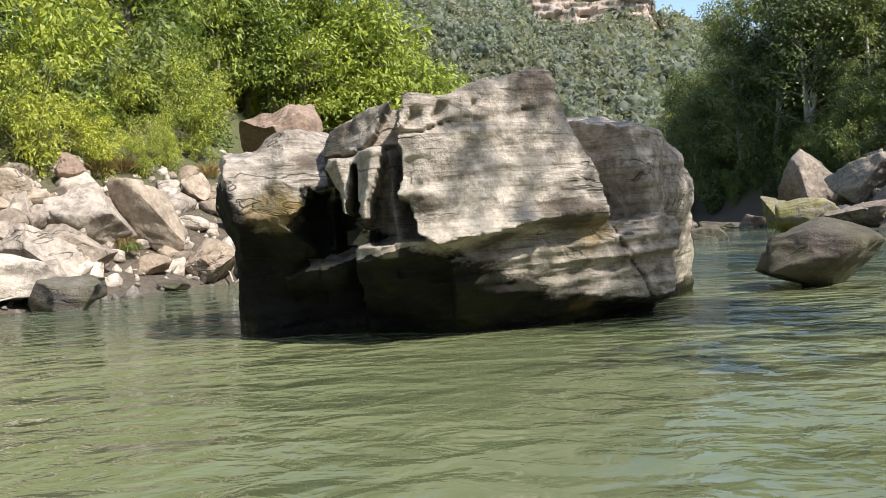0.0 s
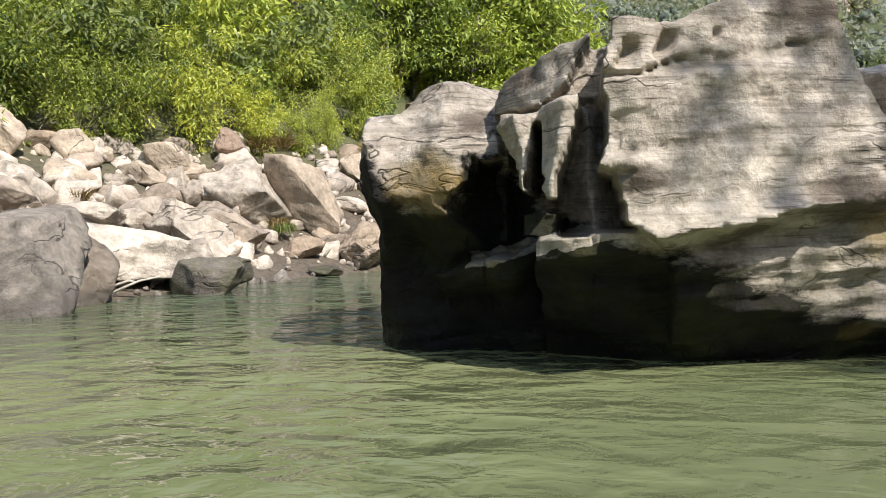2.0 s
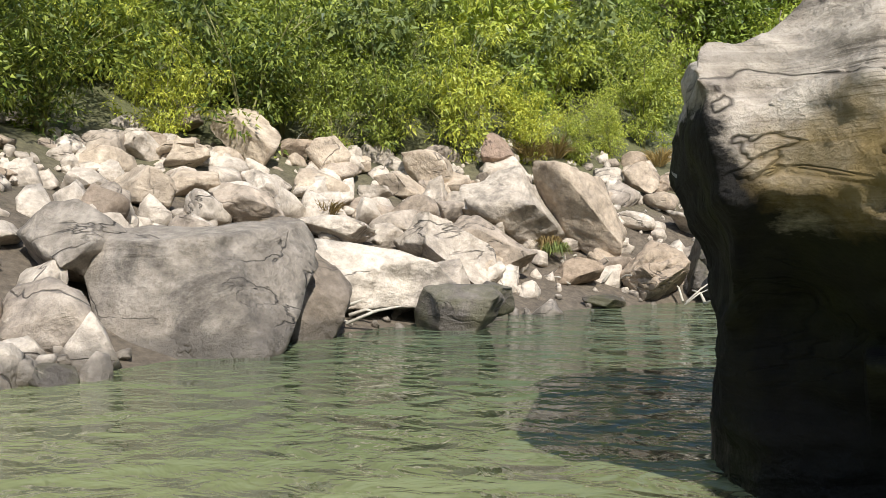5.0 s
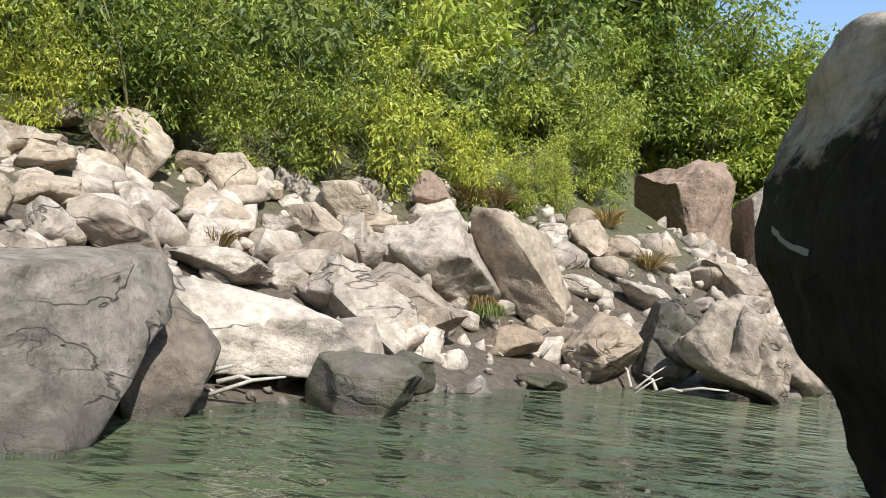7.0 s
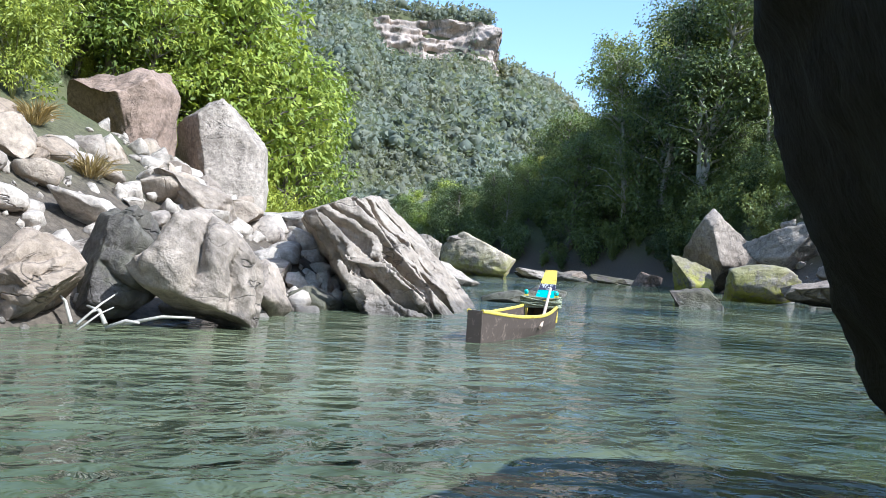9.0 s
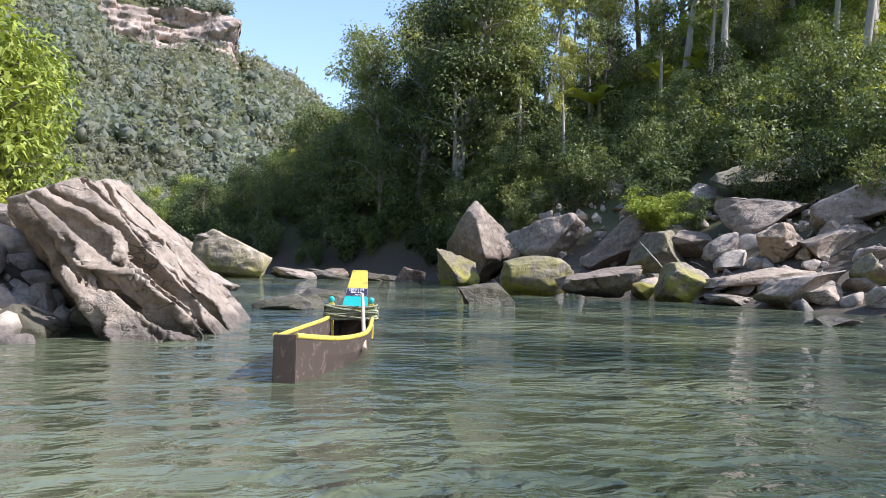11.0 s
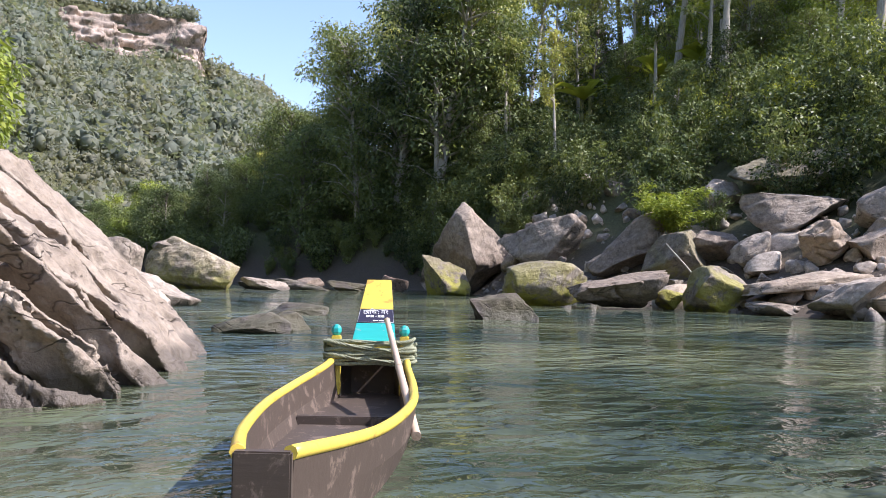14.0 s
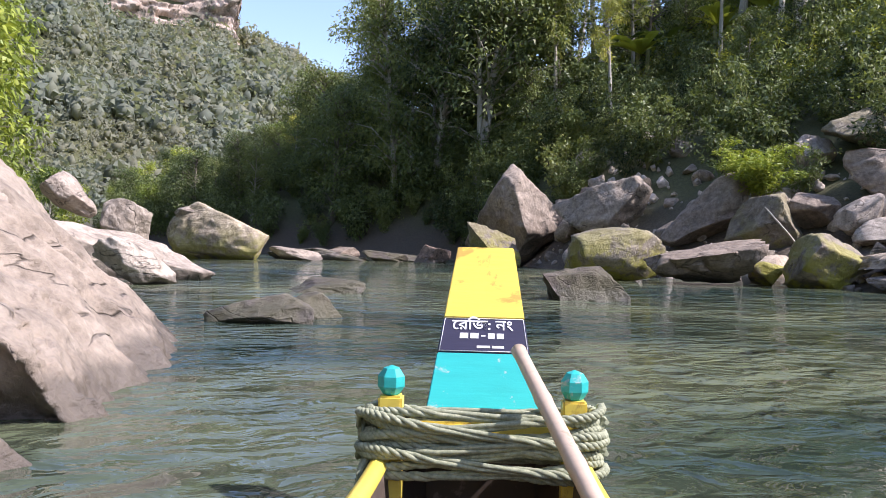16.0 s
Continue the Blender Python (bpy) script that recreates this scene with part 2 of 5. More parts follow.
def leaf_material(name, light, dark, through=0.35, rough=0.5, patch=None):
    m = Mat(name, rough)
    info = m.node("ShaderNodeObjectInfo").outputs["Random"]
    isl = m.node("ShaderNodeNewGeometry").outputs["Random Per Island"]
    f = m.calc("ADD", m.calc("MULTIPLY", info, 0.55), m.calc("MULTIPLY", isl, 0.45))
    col = m.ramp(f, (0.12, dark), (0.6, light), (0.95, tuple(min(1, c * k) for c, k in zip(light, (1.45, 1.25, 1.0)))))
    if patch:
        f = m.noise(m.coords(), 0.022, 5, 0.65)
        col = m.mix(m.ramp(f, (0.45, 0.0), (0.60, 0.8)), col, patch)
    m.done(col)
    m.p.inputs["Specular IOR Level"].default_value = 0.35
    tr = m.node("ShaderNodeBsdfTranslucent")
    m.link(m.mix(1.0, col, (1.0, 1.0, 0.55), "MULTIPLY"), tr.inputs["Color"])
    mx = m.node("ShaderNodeMixShader")
    mx.inputs[0].default_value = through
    m.link(m.p.outputs[0], mx.inputs[1])
    m.link(tr.outputs[0], mx.inputs[2])
    m.link(mx.outputs[0], m.t.nodes["Material Output"].inputs["Surface"])
    return m.m


LEAF_BAMBOO = leaf_material("bamboo_leaf", (0.36, 0.41, 0.065), (0.05, 0.085, 0.016), 0.30)
LEAF_BROAD = leaf_material("broad_leaf", (0.28, 0.35, 0.06), (0.06, 0.10, 0.02), 0.35)
LEAF_DARK = leaf_material("dark_leaf", (0.48, 0.50, 0.16), (0.09, 0.13, 0.04), 0.42)
# darkened leaf: deep bank shade and gaps between shrubs put into its colour
LEAF_SHADE = leaf_material("shade_leaf", (0.18, 0.225, 0.075), (0.022, 0.04, 0.018), 0.34)
# far leaves paled and greyed: distance haze put into the leaf colour
LEAF_HAZE = leaf_material("far_leaf_haze", (0.25, 0.275, 0.205), (0.12, 0.145, 0.115), 0.5, 0.8, (0.26, 0.25, 0.165))
LEAF_DRY = leaf_material("dry_leaf", (0.34, 0.25, 0.10), (0.17, 0.12, 0.05), 0.3)


def bark_material(name, a, b):
    m = Mat(name, 0.9)
    v = m.coords((6, 6, 1.2), False)
    n = m.noise(v, 3.0, 7)
    return m.done(m.ramp(n, (0.3, a), (0.7, b)), m.bump(n, 0.5, 0.02))


BARK = bark_material("grey_bark", (0.09, 0.075, 0.055), (0.24, 0.205, 0.16))
BARK_PALE = bark_material("pale_bark", (0.30, 0.27, 0.21), (0.52, 0.48, 0.40))
CULM = bark_material("bamboo_culm", (0.14, 0.15, 0.05), (0.30, 0.28, 0.12))


def ground_material():
    m = Mat("bank_soil", 0.95)
    v = m.coords()
    n = m.noise(v, 0.7, 8, 0.65)
    f = m.noise(v, 9.0, 6, 0.7)
    soil = m.ramp(f, (0.3, (0.04, 0.031, 0.021)), (0.7, (0.145, 0.115, 0.08)))
    litter = m.ramp(f, (0.3, (0.045, 0.05, 0.018)), (0.7, (0.12, 0.12, 0.045)))
    up = m.ramp(m.calc("MULTIPLY", m.calc("ADD", m.height(), m.calc("MULTIPLY", n, 2.0)), 0.1), (0.25, 0.0), (0.45, 1.0))
    return m.done(m.mix(up, soil, litter), m.bump(f, 0.6, 0.05))


def cliff_material():
    m = Mat("cliff_rock", 0.9)
    n = m.noise(m.coords((0.09, 0.09, 0.05)), 1.0, 8, 0.68, 0.4)
    beds = m.noise(m.coords((0.012, 0.012, 0.16)), 1.0, 5, 0.6, 0.6)
    col = m.ramp(n, (0.36, (0.10, 0.095, 0.065)), (0.46, (0.34, 0.265, 0.205)), (0.64, (0.54, 0.44, 0.355)))
    col = m.mix(m.ramp(beds, (0.36, 0.5), (0.46, 0.0)), col, (0.19, 0.155, 0.12))
    return m.done(col, m.bump(n, 0.8, 3.0))


def water_material():
    m = Mat("river_water", 0.03)
    m.p.inputs["IOR"].default_value = 1.333
    v = m.coords((0.75, 1.0, 1.0), turn=(0, 0, 20))
    w1 = m.noise(v, 1.5, 2, 0.45, 0.5)
    w2 = m.noise(v, 4.6, 3, 0.5, 0.5)
    w3 = m.noise(m.coords((1.0, 0.4, 1.0), turn=(0, 0, 28)), 0.22, 3, 0.5)
    calm = m.ramp(w3, (0.38, 0.2), (0.62, 1.0))
    murk = m.noise(v, 0.16, 4)
    col = m.ramp(murk, (0.35, (0.105, 0.125, 0.058)), (0.65, (0.175, 0.182, 0.088)))
    # beyond the great rock the water turns darker and bluer
    s = m.t.nodes.new("ShaderNodeSeparateXYZ")
    m.link(m.node("ShaderNodeNewGeometry").outputs["Position"], s.inputs[0])
    deep = m.ramp(m.calc("MULTIPLY", m.calc("ADD", s.outputs["Y"], m.calc("MULTIPLY", murk, 6.0)), 0.02), (0.20, 0.0), (0.34, 1.0))
    col = m.mix(deep, col, m.ramp(murk, (0.40, (0.024, 0.042, 0.030)), (0.64, (0.135, 0.150, 0.080))))
    brisk = m.ramp(m.calc("MULTIPLY", s.outputs["Y"], 0.05), (0.30, 0.45), (0.55, 1.0))
    nrm = m.bump(m.calc("MULTIPLY", m.calc("MULTIPLY", m.calc("ADD", m.calc("MULTIPLY", w1, 1.0), m.calc("MULTIPLY", w2, 0.42)), calm), brisk), 0.9, 0.50)
    return m.done(col, nrm)


SOIL, CLIFF, WATER = ground_material(), cliff_material(), water_material()


# ---- mesh helpers ----
def mesh_from(name, verts, faces, material, smooth=True):
    me = bpy.data.meshes.new(name)
    verts, faces = np.asarray(verts, np.float32), np.asarray(faces, np.int32)
    k = faces.shape[1]
    me.vertices.add(len(verts))
    me.vertices.foreach_set("co", verts.ravel())
    me.loops.add(faces.size)
    me.loops.foreach_set("vertex_index", faces.ravel())
    me.polygons.add(len(faces))
    me.polygons.foreach_set("loop_start", np.arange(0, faces.size, k, dtype=np.int32))
    me.materials.append(material)
    if smooth:
        me.polygons.foreach_set("use_smooth", [True] * len(me.polygons))
    me.update(calc_edges=True)
    me.validate()
    return me


def part(name, bm, material, parent, label=""):
    me = bpy.data.meshes.new(name)
    bm.to_mesh(me)
    bm.free()
    me.materials.append(material)
    ob = new(name, me)
    ob.parent = parent
    return tagged(ob, label)


def part_mesh(name, me, parent, label=""):
    ob = new(name, me)
    ob.parent = parent
    return tagged(ob, label)


def smooth_curve(pts, closed, n):
    """Catmull-Rom points through the rows of pts, n for each span."""
    p = np.array(pts, float)
    k = len(p)
    out = []
    for i in range(k if closed else k - 1):
        a, b, c, d = (p[j % k] if closed else p[min(max(j, 0), k - 1)] for j in (i - 1, i, i + 1, i + 2))
        for s in range(n):
            t = s / n
            out.append(0.5 * (2 * b + (c - a) * t + (2 * a - 5 * b + 4 * c - d) * t * t + (3 * b - a - 3 * c + d) * t**3))
    if not closed:
        out.append(p[-1])
    return np.array(out)


def vnoise(p, scale, octaves=4, seed=0.0, gain=0.55):
    """Fractal noise about zero at each row of p."""
    q = np.asarray(p) * scale + seed * 7.31
    return np.array([noise.fractal(Vector(r), 1.0 / max(gain * 1.4, 0.1), 2.1, octaves) for r in q])


def tube(bm, pts, radii, sides=8, caps=True):
    """A tapered tube along pts, into bm."""
    pts = [Vector(p) for p in pts]
    rings = []
    for i, p in enumerate(pts):
        d = (pts[min(i + 1, len(pts) - 1)] - pts[max(i - 1, 0)]).normalized()
        a = d.cross(Vector((0, 0, 1)) if abs(d.z) < 0.9 else Vector((1, 0, 0))).normalized()
        b = d.cross(a)
        r = radii[i] if hasattr(radii, "__len__") else radii
        rings.append([bm.verts.new(p + r * (math.cos(2 * math.pi * k / sides) * a + math.sin(2 * math.pi * k / sides) * b)) for k in range(sides)])
    for u, w in zip(rings, rings[1:]):
        for k in range(sides):
            f = bm.faces.new((u[k], u[(k + 1) % sides], w[(k + 1) % sides], w[k]))
            f.smooth = True
    if caps:
        bm.faces.new(list(reversed(rings[0])))
        bm.faces.new(rings[-1])


# ---- lie of the land ----
LEFT_Y = [-120, -20, 5, 9, 13, 16, 19, 21, 24, 27, 30, 36, 48, 60, 70, 82, 98, 120, 160, 260]
LEFT_X = [-30, -10, -8, -6.9, -7.0, -6.2, -5.0, -3.2, -1.2, 0.6, 0.3, -1.6, -3.0, 2.0, 4.5, 3.0, -3, -12, -22, -40]
RIGHT_Y = [-120, -20, 0, 10, 20, 26, 32, 36, 41, 50, 56, 64, 75, 90, 110, 150, 260]
RIGHT_X = [-8, 9, 9.5, 10, 16.5, 20, 20, 21, 20.5, 23, 26, 27, 24, 18, 12, 3, -20]
UP_L = ([-60, -6, -1.5, 0, 1, 4, 6, 10, 20, 40, 90, 200, 3000], [-3, -2.0, -0.7, 0.02, 0.35, 1.9, 2.9, 5.6, 13.5, 30, 62, 110, 150])
UP_R = ([-60, -6, -1.5, 0, 2, 4, 6, 8, 12, 16, 30, 60, 110, 200, 3000], [-3, -2.0, -0.7, 0.02, 0.8, 1.9, 3.1, 4.1, 6.4, 8.6, 16.5, 40, 70, 95, 110])
RIDGE_HEAD = [-60, -34, -26, -22, -19, -15.5, -15, -8, -3, 5, 15, 40, 70]
RIDGE_UP = [3, 4, 6.8, 9.2, 11.4, 13.0, 15.8, 16.0, 15.6, 15.2, 15, 10, 7]


def left_shore(y):
    return np.interp(y, LEFT_Y, LEFT_X)


def right_shore(y):
    return np.interp(y, RIGHT_Y, RIGHT_X)


def land(x, y):
    """The ground's height at x, y (arrays)."""
    x, y = np.asarray(x, float), np.asarray(y, float)
    l, r = np.interp(left_shore(y) - x, *UP_L), np.interp(x - right_shore(y), *UP_R)
    sheer = np.interp(x - right_shore(y), [-60, -6, -1.5, 0, 1.5, 4, 8, 14, 30, 60, 110, 200, 3000], [-3, -2, -0.7, 0.02, 1.8, 5.5, 8.0, 10.5, 18, 40, 70, 95, 110])
    far_on = np.clip((y - 46) / 12, 0, 1)
    r = r * (1 - far_on) + sheer * far_on * np.interp(y, [78, 112], [1.0, 0.4])
    z = np.where(x < (left_shore(y) + right_shore(y)) / 2, l, r)
    far = np.hypot(x, y)
    head = np.degrees(np.arctan2(-x, y))
    top = np.tan(np.radians(np.interp(head, RIDGE_HEAD, RIDGE_UP))) * 560
    steep = np.interp(head, [-17, -15, -8, -6], [0, 1, 1, 0])
    ridge = top * ((1 - steep) * np.interp(far, [170, 260, 420, 560, 700, 900], [0, 0.2, 0.66, 1.0, 0.8, 0.3])
                   + steep * np.interp(far, [170, 260, 420, 520, 533, 560, 700, 900], [0, 0.18, 0.55, 0.745, 0.925, 1.0, 0.8, 0.3]))
    w = np.interp(far, [140, 230], [0, 1]) * (y > 0)
    roll = 1.2 * np.sin(x * 0.11 + 1.3) * np.sin(y * 0.09) * np.clip(z / 8, 0, 1)
    return np.where(w > 0, z * (1 - w) + np.maximum(ridge, np.minimum(z, 6)) * w, z) + roll


def grid_axis(lo, hi, centre, fine, grow):
    a = [centre]
    step = fine
    while a[-1] < hi:
        a.append(a[-1] + step)
        step *= grow
    b = [centre]
    step = fine
    while b[-1] > lo:
        b.append(b[-1] - step)
        step *= grow
    return np.array(sorted(set(b[1:] + a)))


def build_ground():
    gx, gy = grid_axis(-1500, 1500, 5, 0.9, 1.035), grid_axis(-700, 1800, 25, 0.9, 1.032)
    X, Y = np.meshgrid(gx, gy)
    Z = land(X, Y)
    P = np.stack([X, Y, Z], -1).reshape(-1, 3)
    n = vnoise(P * (1, 1, 0), 0.6, 4, 3)
    P[:, 2] += n * np.clip(P[:, 2] * 0.12, 0, 0.5) + vnoise(P * (1, 1, 0), 0.02, 4, 5) * np.clip((np.hypot(P[:, 0], P[:, 1]) - 200) * 0.05, 0, 9)
    nx, ny = len(gx), len(gy)
    idx = np.arange(nx * ny).reshape(ny, nx)
    F = np.stack([idx[:-1, :-1], idx[:-1, 1:], idx[1:, 1:], idx[1:, :-1]], -1).reshape(-1, 4)
    me = mesh_from("ground", P, F, SOIL)
    tagged(new("ground", me), "steep brown soil valley sides under the forest", "ground", kind="structure")


build_ground()
wx = mesh_from("water", [(-900, -600, 0), (900, -600, 0), (900, 600, 0), (-900, 600, 0)], [(0, 1, 2, 3)], WATER)
tagged(new("water", wx), "green murky rippling river water", "water", kind="structure")


# ---- boulders ----
def ico(sub):
    bm = bmesh.new()
    bmesh.ops.create_icosphere(bm, subdivisions=sub, radius=1.0)
    bm.verts.ensure_lookup_table()
    v = np.array([p.co[:] for p in bm.verts])
    f = [[q.index for q in fc.verts] for fc in bm.faces]
    bm.free()
    return v, f


ICO = {k: ico(k) for k in (1, 2, 3, 4, 5, 6, 7)}


def boulder_points(seed, size, sub=4, cuts=9, rough=0.06, soft=0.03, deep=0.78, boxy=0.8, planes=()):
    """A worn block: a ball cut by random planes whose edges are rounded off, then roughened."""
    rng = np.random.default_rng(seed)
    v, f = ICO[sub]
    v = np.sign(v) * np.abs(v) ** boxy
    ways = [(np.array(p[:3]), p[3]) for p in planes]
    for _ in range(cuts):
        ways.append((rng.normal(size=3), rng.uniform(0.42, deep)))
    for n, d in ways:
        n = n / np.linalg.norm(n)
        over = v @ n - d
        push = np.where(over > 0, over - soft * (1 - np.exp(-over / soft)) * 0.6, 0)
        v -= push[:, None] * n
    nr = v / np.linalg.norm(v, axis=1, keepdims=True)
    v += nr * (vnoise(v, 1.3, 3, seed) * rough * 1.6 + -np.abs(vnoise(v, 2.6, 3, seed + 5)) * rough * 1.3 + vnoise(v, 5.5, 4, seed + 9) * rough * 0.5)[:, None]
    v -= (v.max(0) + v.min(0)) / 2
    v *= np.array(size) / (v.max(0) - v.min(0))
    return v, f


FLUTED = (130, 131, 132, 152, 162)


def flute(v, size, seed, deep=0.16):
    """Worn upright grooves round a block, deepest at half height."""
    u = v / (np.array(size) / 2)
    turn = np.arctan2(u[:, 1], u[:, 0]) + 0.25 * u[:, 2] + 0.25 * vnoise(u, 0.9, 2, seed)
    groove = np.abs(np.sin(turn * 4.5 + seed)) ** 0.5
    k = 1 - deep * (1 - groove) * 2.2 * np.clip(1.15 - np.abs(u[:, 2]), 0, 1)
    return v * np.stack([k, k, np.ones(len(k))], -1)


def boulder(name, seed, at, size, turn=(0, 0, 0), mat=None, label="", group="boulders on the bank", sub=4, cuts=9, rough=0.06, category="boulder", deep=0.78, boxy=0.8, planes=()):
    v, f = boulder_points(seed, size, sub, cuts, rough, 0.03, deep, boxy, planes)
    if seed in FLUTED:
        v = flute(v, size, seed)
    ob = new(name, mesh_from(name, v, f, mat))
    ob.matrix_world = pose(*at, *turn)
    return tagged(ob, label, category, group)


# ---- the great rock in the stream ----
def lattice(n, seed):
    """A repeatable random value for each integer place, one row of n each."""
    h = (n[..., 0] * 374761393 + n[..., 1] * 668265263 + n[..., 2] * 1274126177 + seed * 974711) & 0x7FFFFFFF
    h = ((h ^ (h >> 13)) * 1103515245 + 12345) & 0x7FFFFFFF
    return ((h ^ (h >> 16)) & 0xFFFF).astype(np.float32) / 32767.5 - 1.0


def fnoise(p, scale, octaves=4, seed=0, gain=0.5):
    """Fast fractal noise about zero, from -1 to 1, at each row of p."""
    p = np.asarray(p, np.float32) * scale
    out, amp = np.zeros(p.shape[:-1], np.float32), 1.0
    for o in range(octaves):
        i = np.floor(p).astype(np.int64)
        u = p - i
        u = u * u * u * (u * (u * 6 - 15) + 10)
        val = 0.0
        for dx in (0, 1):
            wx = u[..., 0] if dx else 1 - u[..., 0]
            for dy in (0, 1):
                wy = wx * (u[..., 1] if dy else 1 - u[..., 1])
                for dz in (0, 1):
                    val = val + lattice(i + (dx, dy, dz), seed + o * 17) * wy * (u[..., 2] if dz else 1 - u[..., 2])
        out += val * amp
        amp *= gain
        p = p * 2.03 + 11.7
    return out


def net(f, lo, cell):
    """The surface f = 0 of a block of samples, as points and quads."""
    inside = f < 0
    nx, ny, nz = (k - 1 for k in f.shape)
    count, total = np.zeros((nx, ny, nz), np.int8), np.zeros((nx, ny, nz, 3), np.float32)
    for axis in range(3):
        others = [a for a in range(3) if a != axis]
        for da in (0, 1):
            for db in (0, 1):
                at = [0, 0, 0]
                at[others[0]], at[others[1]] = da, db
                a = f[at[0]:at[0] + nx, at[1]:at[1] + ny, at[2]:at[2] + nz]
                at[axis] = 1
                b = f[at[0]:at[0] + nx, at[1]:at[1] + ny, at[2]:at[2] + nz]
                cross = (a < 0) != (b < 0)
                s = np.where(cross, a / np.where(cross, a - b, 1), 0)
                count += cross
                total[..., axis] += s
                total[..., others[0]] += da * cross
                total[..., others[1]] += db * cross
    live = count > 0
    ids = np.full(live.shape, -1, np.int64)
    ids[live] = np.arange(live.sum())
    P = (np.argwhere(live) + total[live] / count[live][:, None]) * cell + lo
    quads = []
    for axis in range(3):
        u, w = (axis + 1) % 3, (axis + 2) % 3
        a = inside[1:-1, 1:-1, 1:-1]
        shift = [slice(1, -1)] * 3
        shift[axis] = slice(2, None)
        b = inside[tuple(shift)]
        e = np.argwhere(a != b) + 1
        du, dw = np.eye(3, dtype=int)[u], np.eye(3, dtype=int)[w]
        q = np.stack([ids[tuple((e - k).T)] for k in (du + dw, dw, 0 * du, du)], -1)
        flip = ~inside[tuple(e.T)]
        q[flip] = q[flip][:, ::-1]
        quads.append(q[(q >= 0).all(1)])
    return P, np.concatenate(quads)


def ease(u):
    u = np.clip(u, 0, 1)
    return u * u * (3 - 2 * u)


def between(u, lo, hi, soft=0.02):
    return ease((u - lo) / soft + 0.5) * ease((hi - u) / soft + 0.5)


def rock_front(x, z):
    """How far back the rock's southern face lies at x and height z."""
    slab = 6.72 + 0.40 * x + 0.17 * (z - 1.25)
    edge = np.interp(z, [0.60, 0.72, 0.79, 0.92, 0.98, 1.19, 1.25, 1.40, 1.55, 1.75], [0.30, 0.22, 0.10, -0.08, -0.10, -0.16, -0.25, -0.19, -0.19, -0.24])
    top = np.interp(x, [0.1, 0.2, 0.6, 1.6, 2.4, 3.2], [0.70, 0.72, 0.80, 0.92, 1.00, 1.05])
    # the main slab, its foot drawn in over the lower bed
    y = slab + 0.10 * ease((0.20 - (x - edge)) / 0.2) * between(z, 1.0, 1.7, 0.2) + 0.30 * ease((top + 0.15 - z) / 0.16)
    y = y + 0.012 * np.sin(9 * (z - 0.12 * x)) * ease((z - 1.3) / 0.3)
    # flakes of the slab that stand out near its foot
    rise = z - 0.10 * x
    y = y - 0.16 * between(x, 0.42, 0.72) * between(rise, 0.86, 0.90) - 0.10 * between(x, 0.60, 1.12) * between(rise, 0.875, 0.915) - 0.07 * between(x, 0.02, 0.60) * between(rise, 0.83, 0.87)
    # the recess west of the slab, with upright flutes
    hollow = 7.95 + 0.05 * np.sin(26 * x + 3 * z) + 0.25 * ease((-0.55 - x) / 0.3)
    column = 7.42 + 2.0 * np.abs(x + 0.30 + 0.06 * (z - 1.2))
    hollow = np.minimum(hollow, np.where(between(z, 0.85, 1.66) > 0.5, column, 9))
    y = np.where(x < edge, hollow, y)
    # two fins that hang and taper
    for (ta, tb), (ba, bb), high, low, front, lean in (((-0.87, -0.645), (-0.690, -0.655), 1.53, 1.13, 6.98, 0.02), ((-0.610, -0.350), (-0.555, -0.480), 1.62, 1.07, 6.72, 0.10)):
        s = np.clip((z - low) / (high - low), 0, 1.15) ** 1.35
        a, b = ba + (ta - ba) * s, bb + (tb - bb) * s
        ridge = b - 0.36 * (b - a)
        fin = front + lean * (1 - s) + np.where(x < ridge, 2.1 * (ridge - x), 0.7 * (x - ridge)) + 0.05 * s
        y = np.where((x > a) & (x < b) & (z > low) & (z < high + 0.06), np.minimum(y, fin), y)
    y = np.where((x > -0.86) & (x < -0.37) & (z > 1.545 + 0.10 * (x + 0.6)) & (z < 1.635 + 0.10 * (x + 0.6)), np.minimum(y, 7.10 - 0.45 * (x + 0.6) + 0.05 * np.sin(17 * x)), y)
    # rubble wedged under the fins
    y = np.where((x > -0.70) & (x < -0.50) & (z > 0.84) & (z < 1.03 - 0.5 * np.abs(x + 0.58)), np.minimum(y, 7.04 + 0.4 * (z - 0.9)), y)
    # the broken block over the fins, with a dark crack below and a wedge beside it
    block = np.where(x < -0.55, 7.28 - 1.25 * (x + 0.55), 7.28 - 0.75 * (x + 0.55)) + 0.35 * (z - 1.8)
    gap = x - (-0.44 + 0.66 * (z - 1.80))
    block = np.where(gap > 0, 7.50 + 0.25 * (z - 1.8), block)
    y = np.where((z > 1.66) & (x < -0.20 + 0.10 * (z - 1.8)) & (x > -0.97), block, y)
    y = y + np.where((x < -0.24) & (x > -0.95), 0.16, 0.0) * between(z, 1.635 + 0.08 * (x + 0.6), 1.675 + 0.08 * (x + 0.6), 0.03)
    # the cap of the slab stands out above a thin broken crack and bears worn hollows
    crack = np.interp(x, [-0.25, 0.02, 0.20, 0.46, 0.92, 1.2], [1.73, 1.775, 1.855, 1.87, 1.945, 2.03]) + 0.006 * np.sin(23 * x)
    y = y + np.where(x > -0.22, 1.0, 0.0) * (0.06 * np.clip(0.55 + 0.9 * np.sin(6.5 * x + 1.2), 0, 1) * between(z, crack - 0.008, crack + 0.008, 0.014) * ease((1.1 - x) / 0.3) - 0.035 * ease((z - crack) / 0.02))
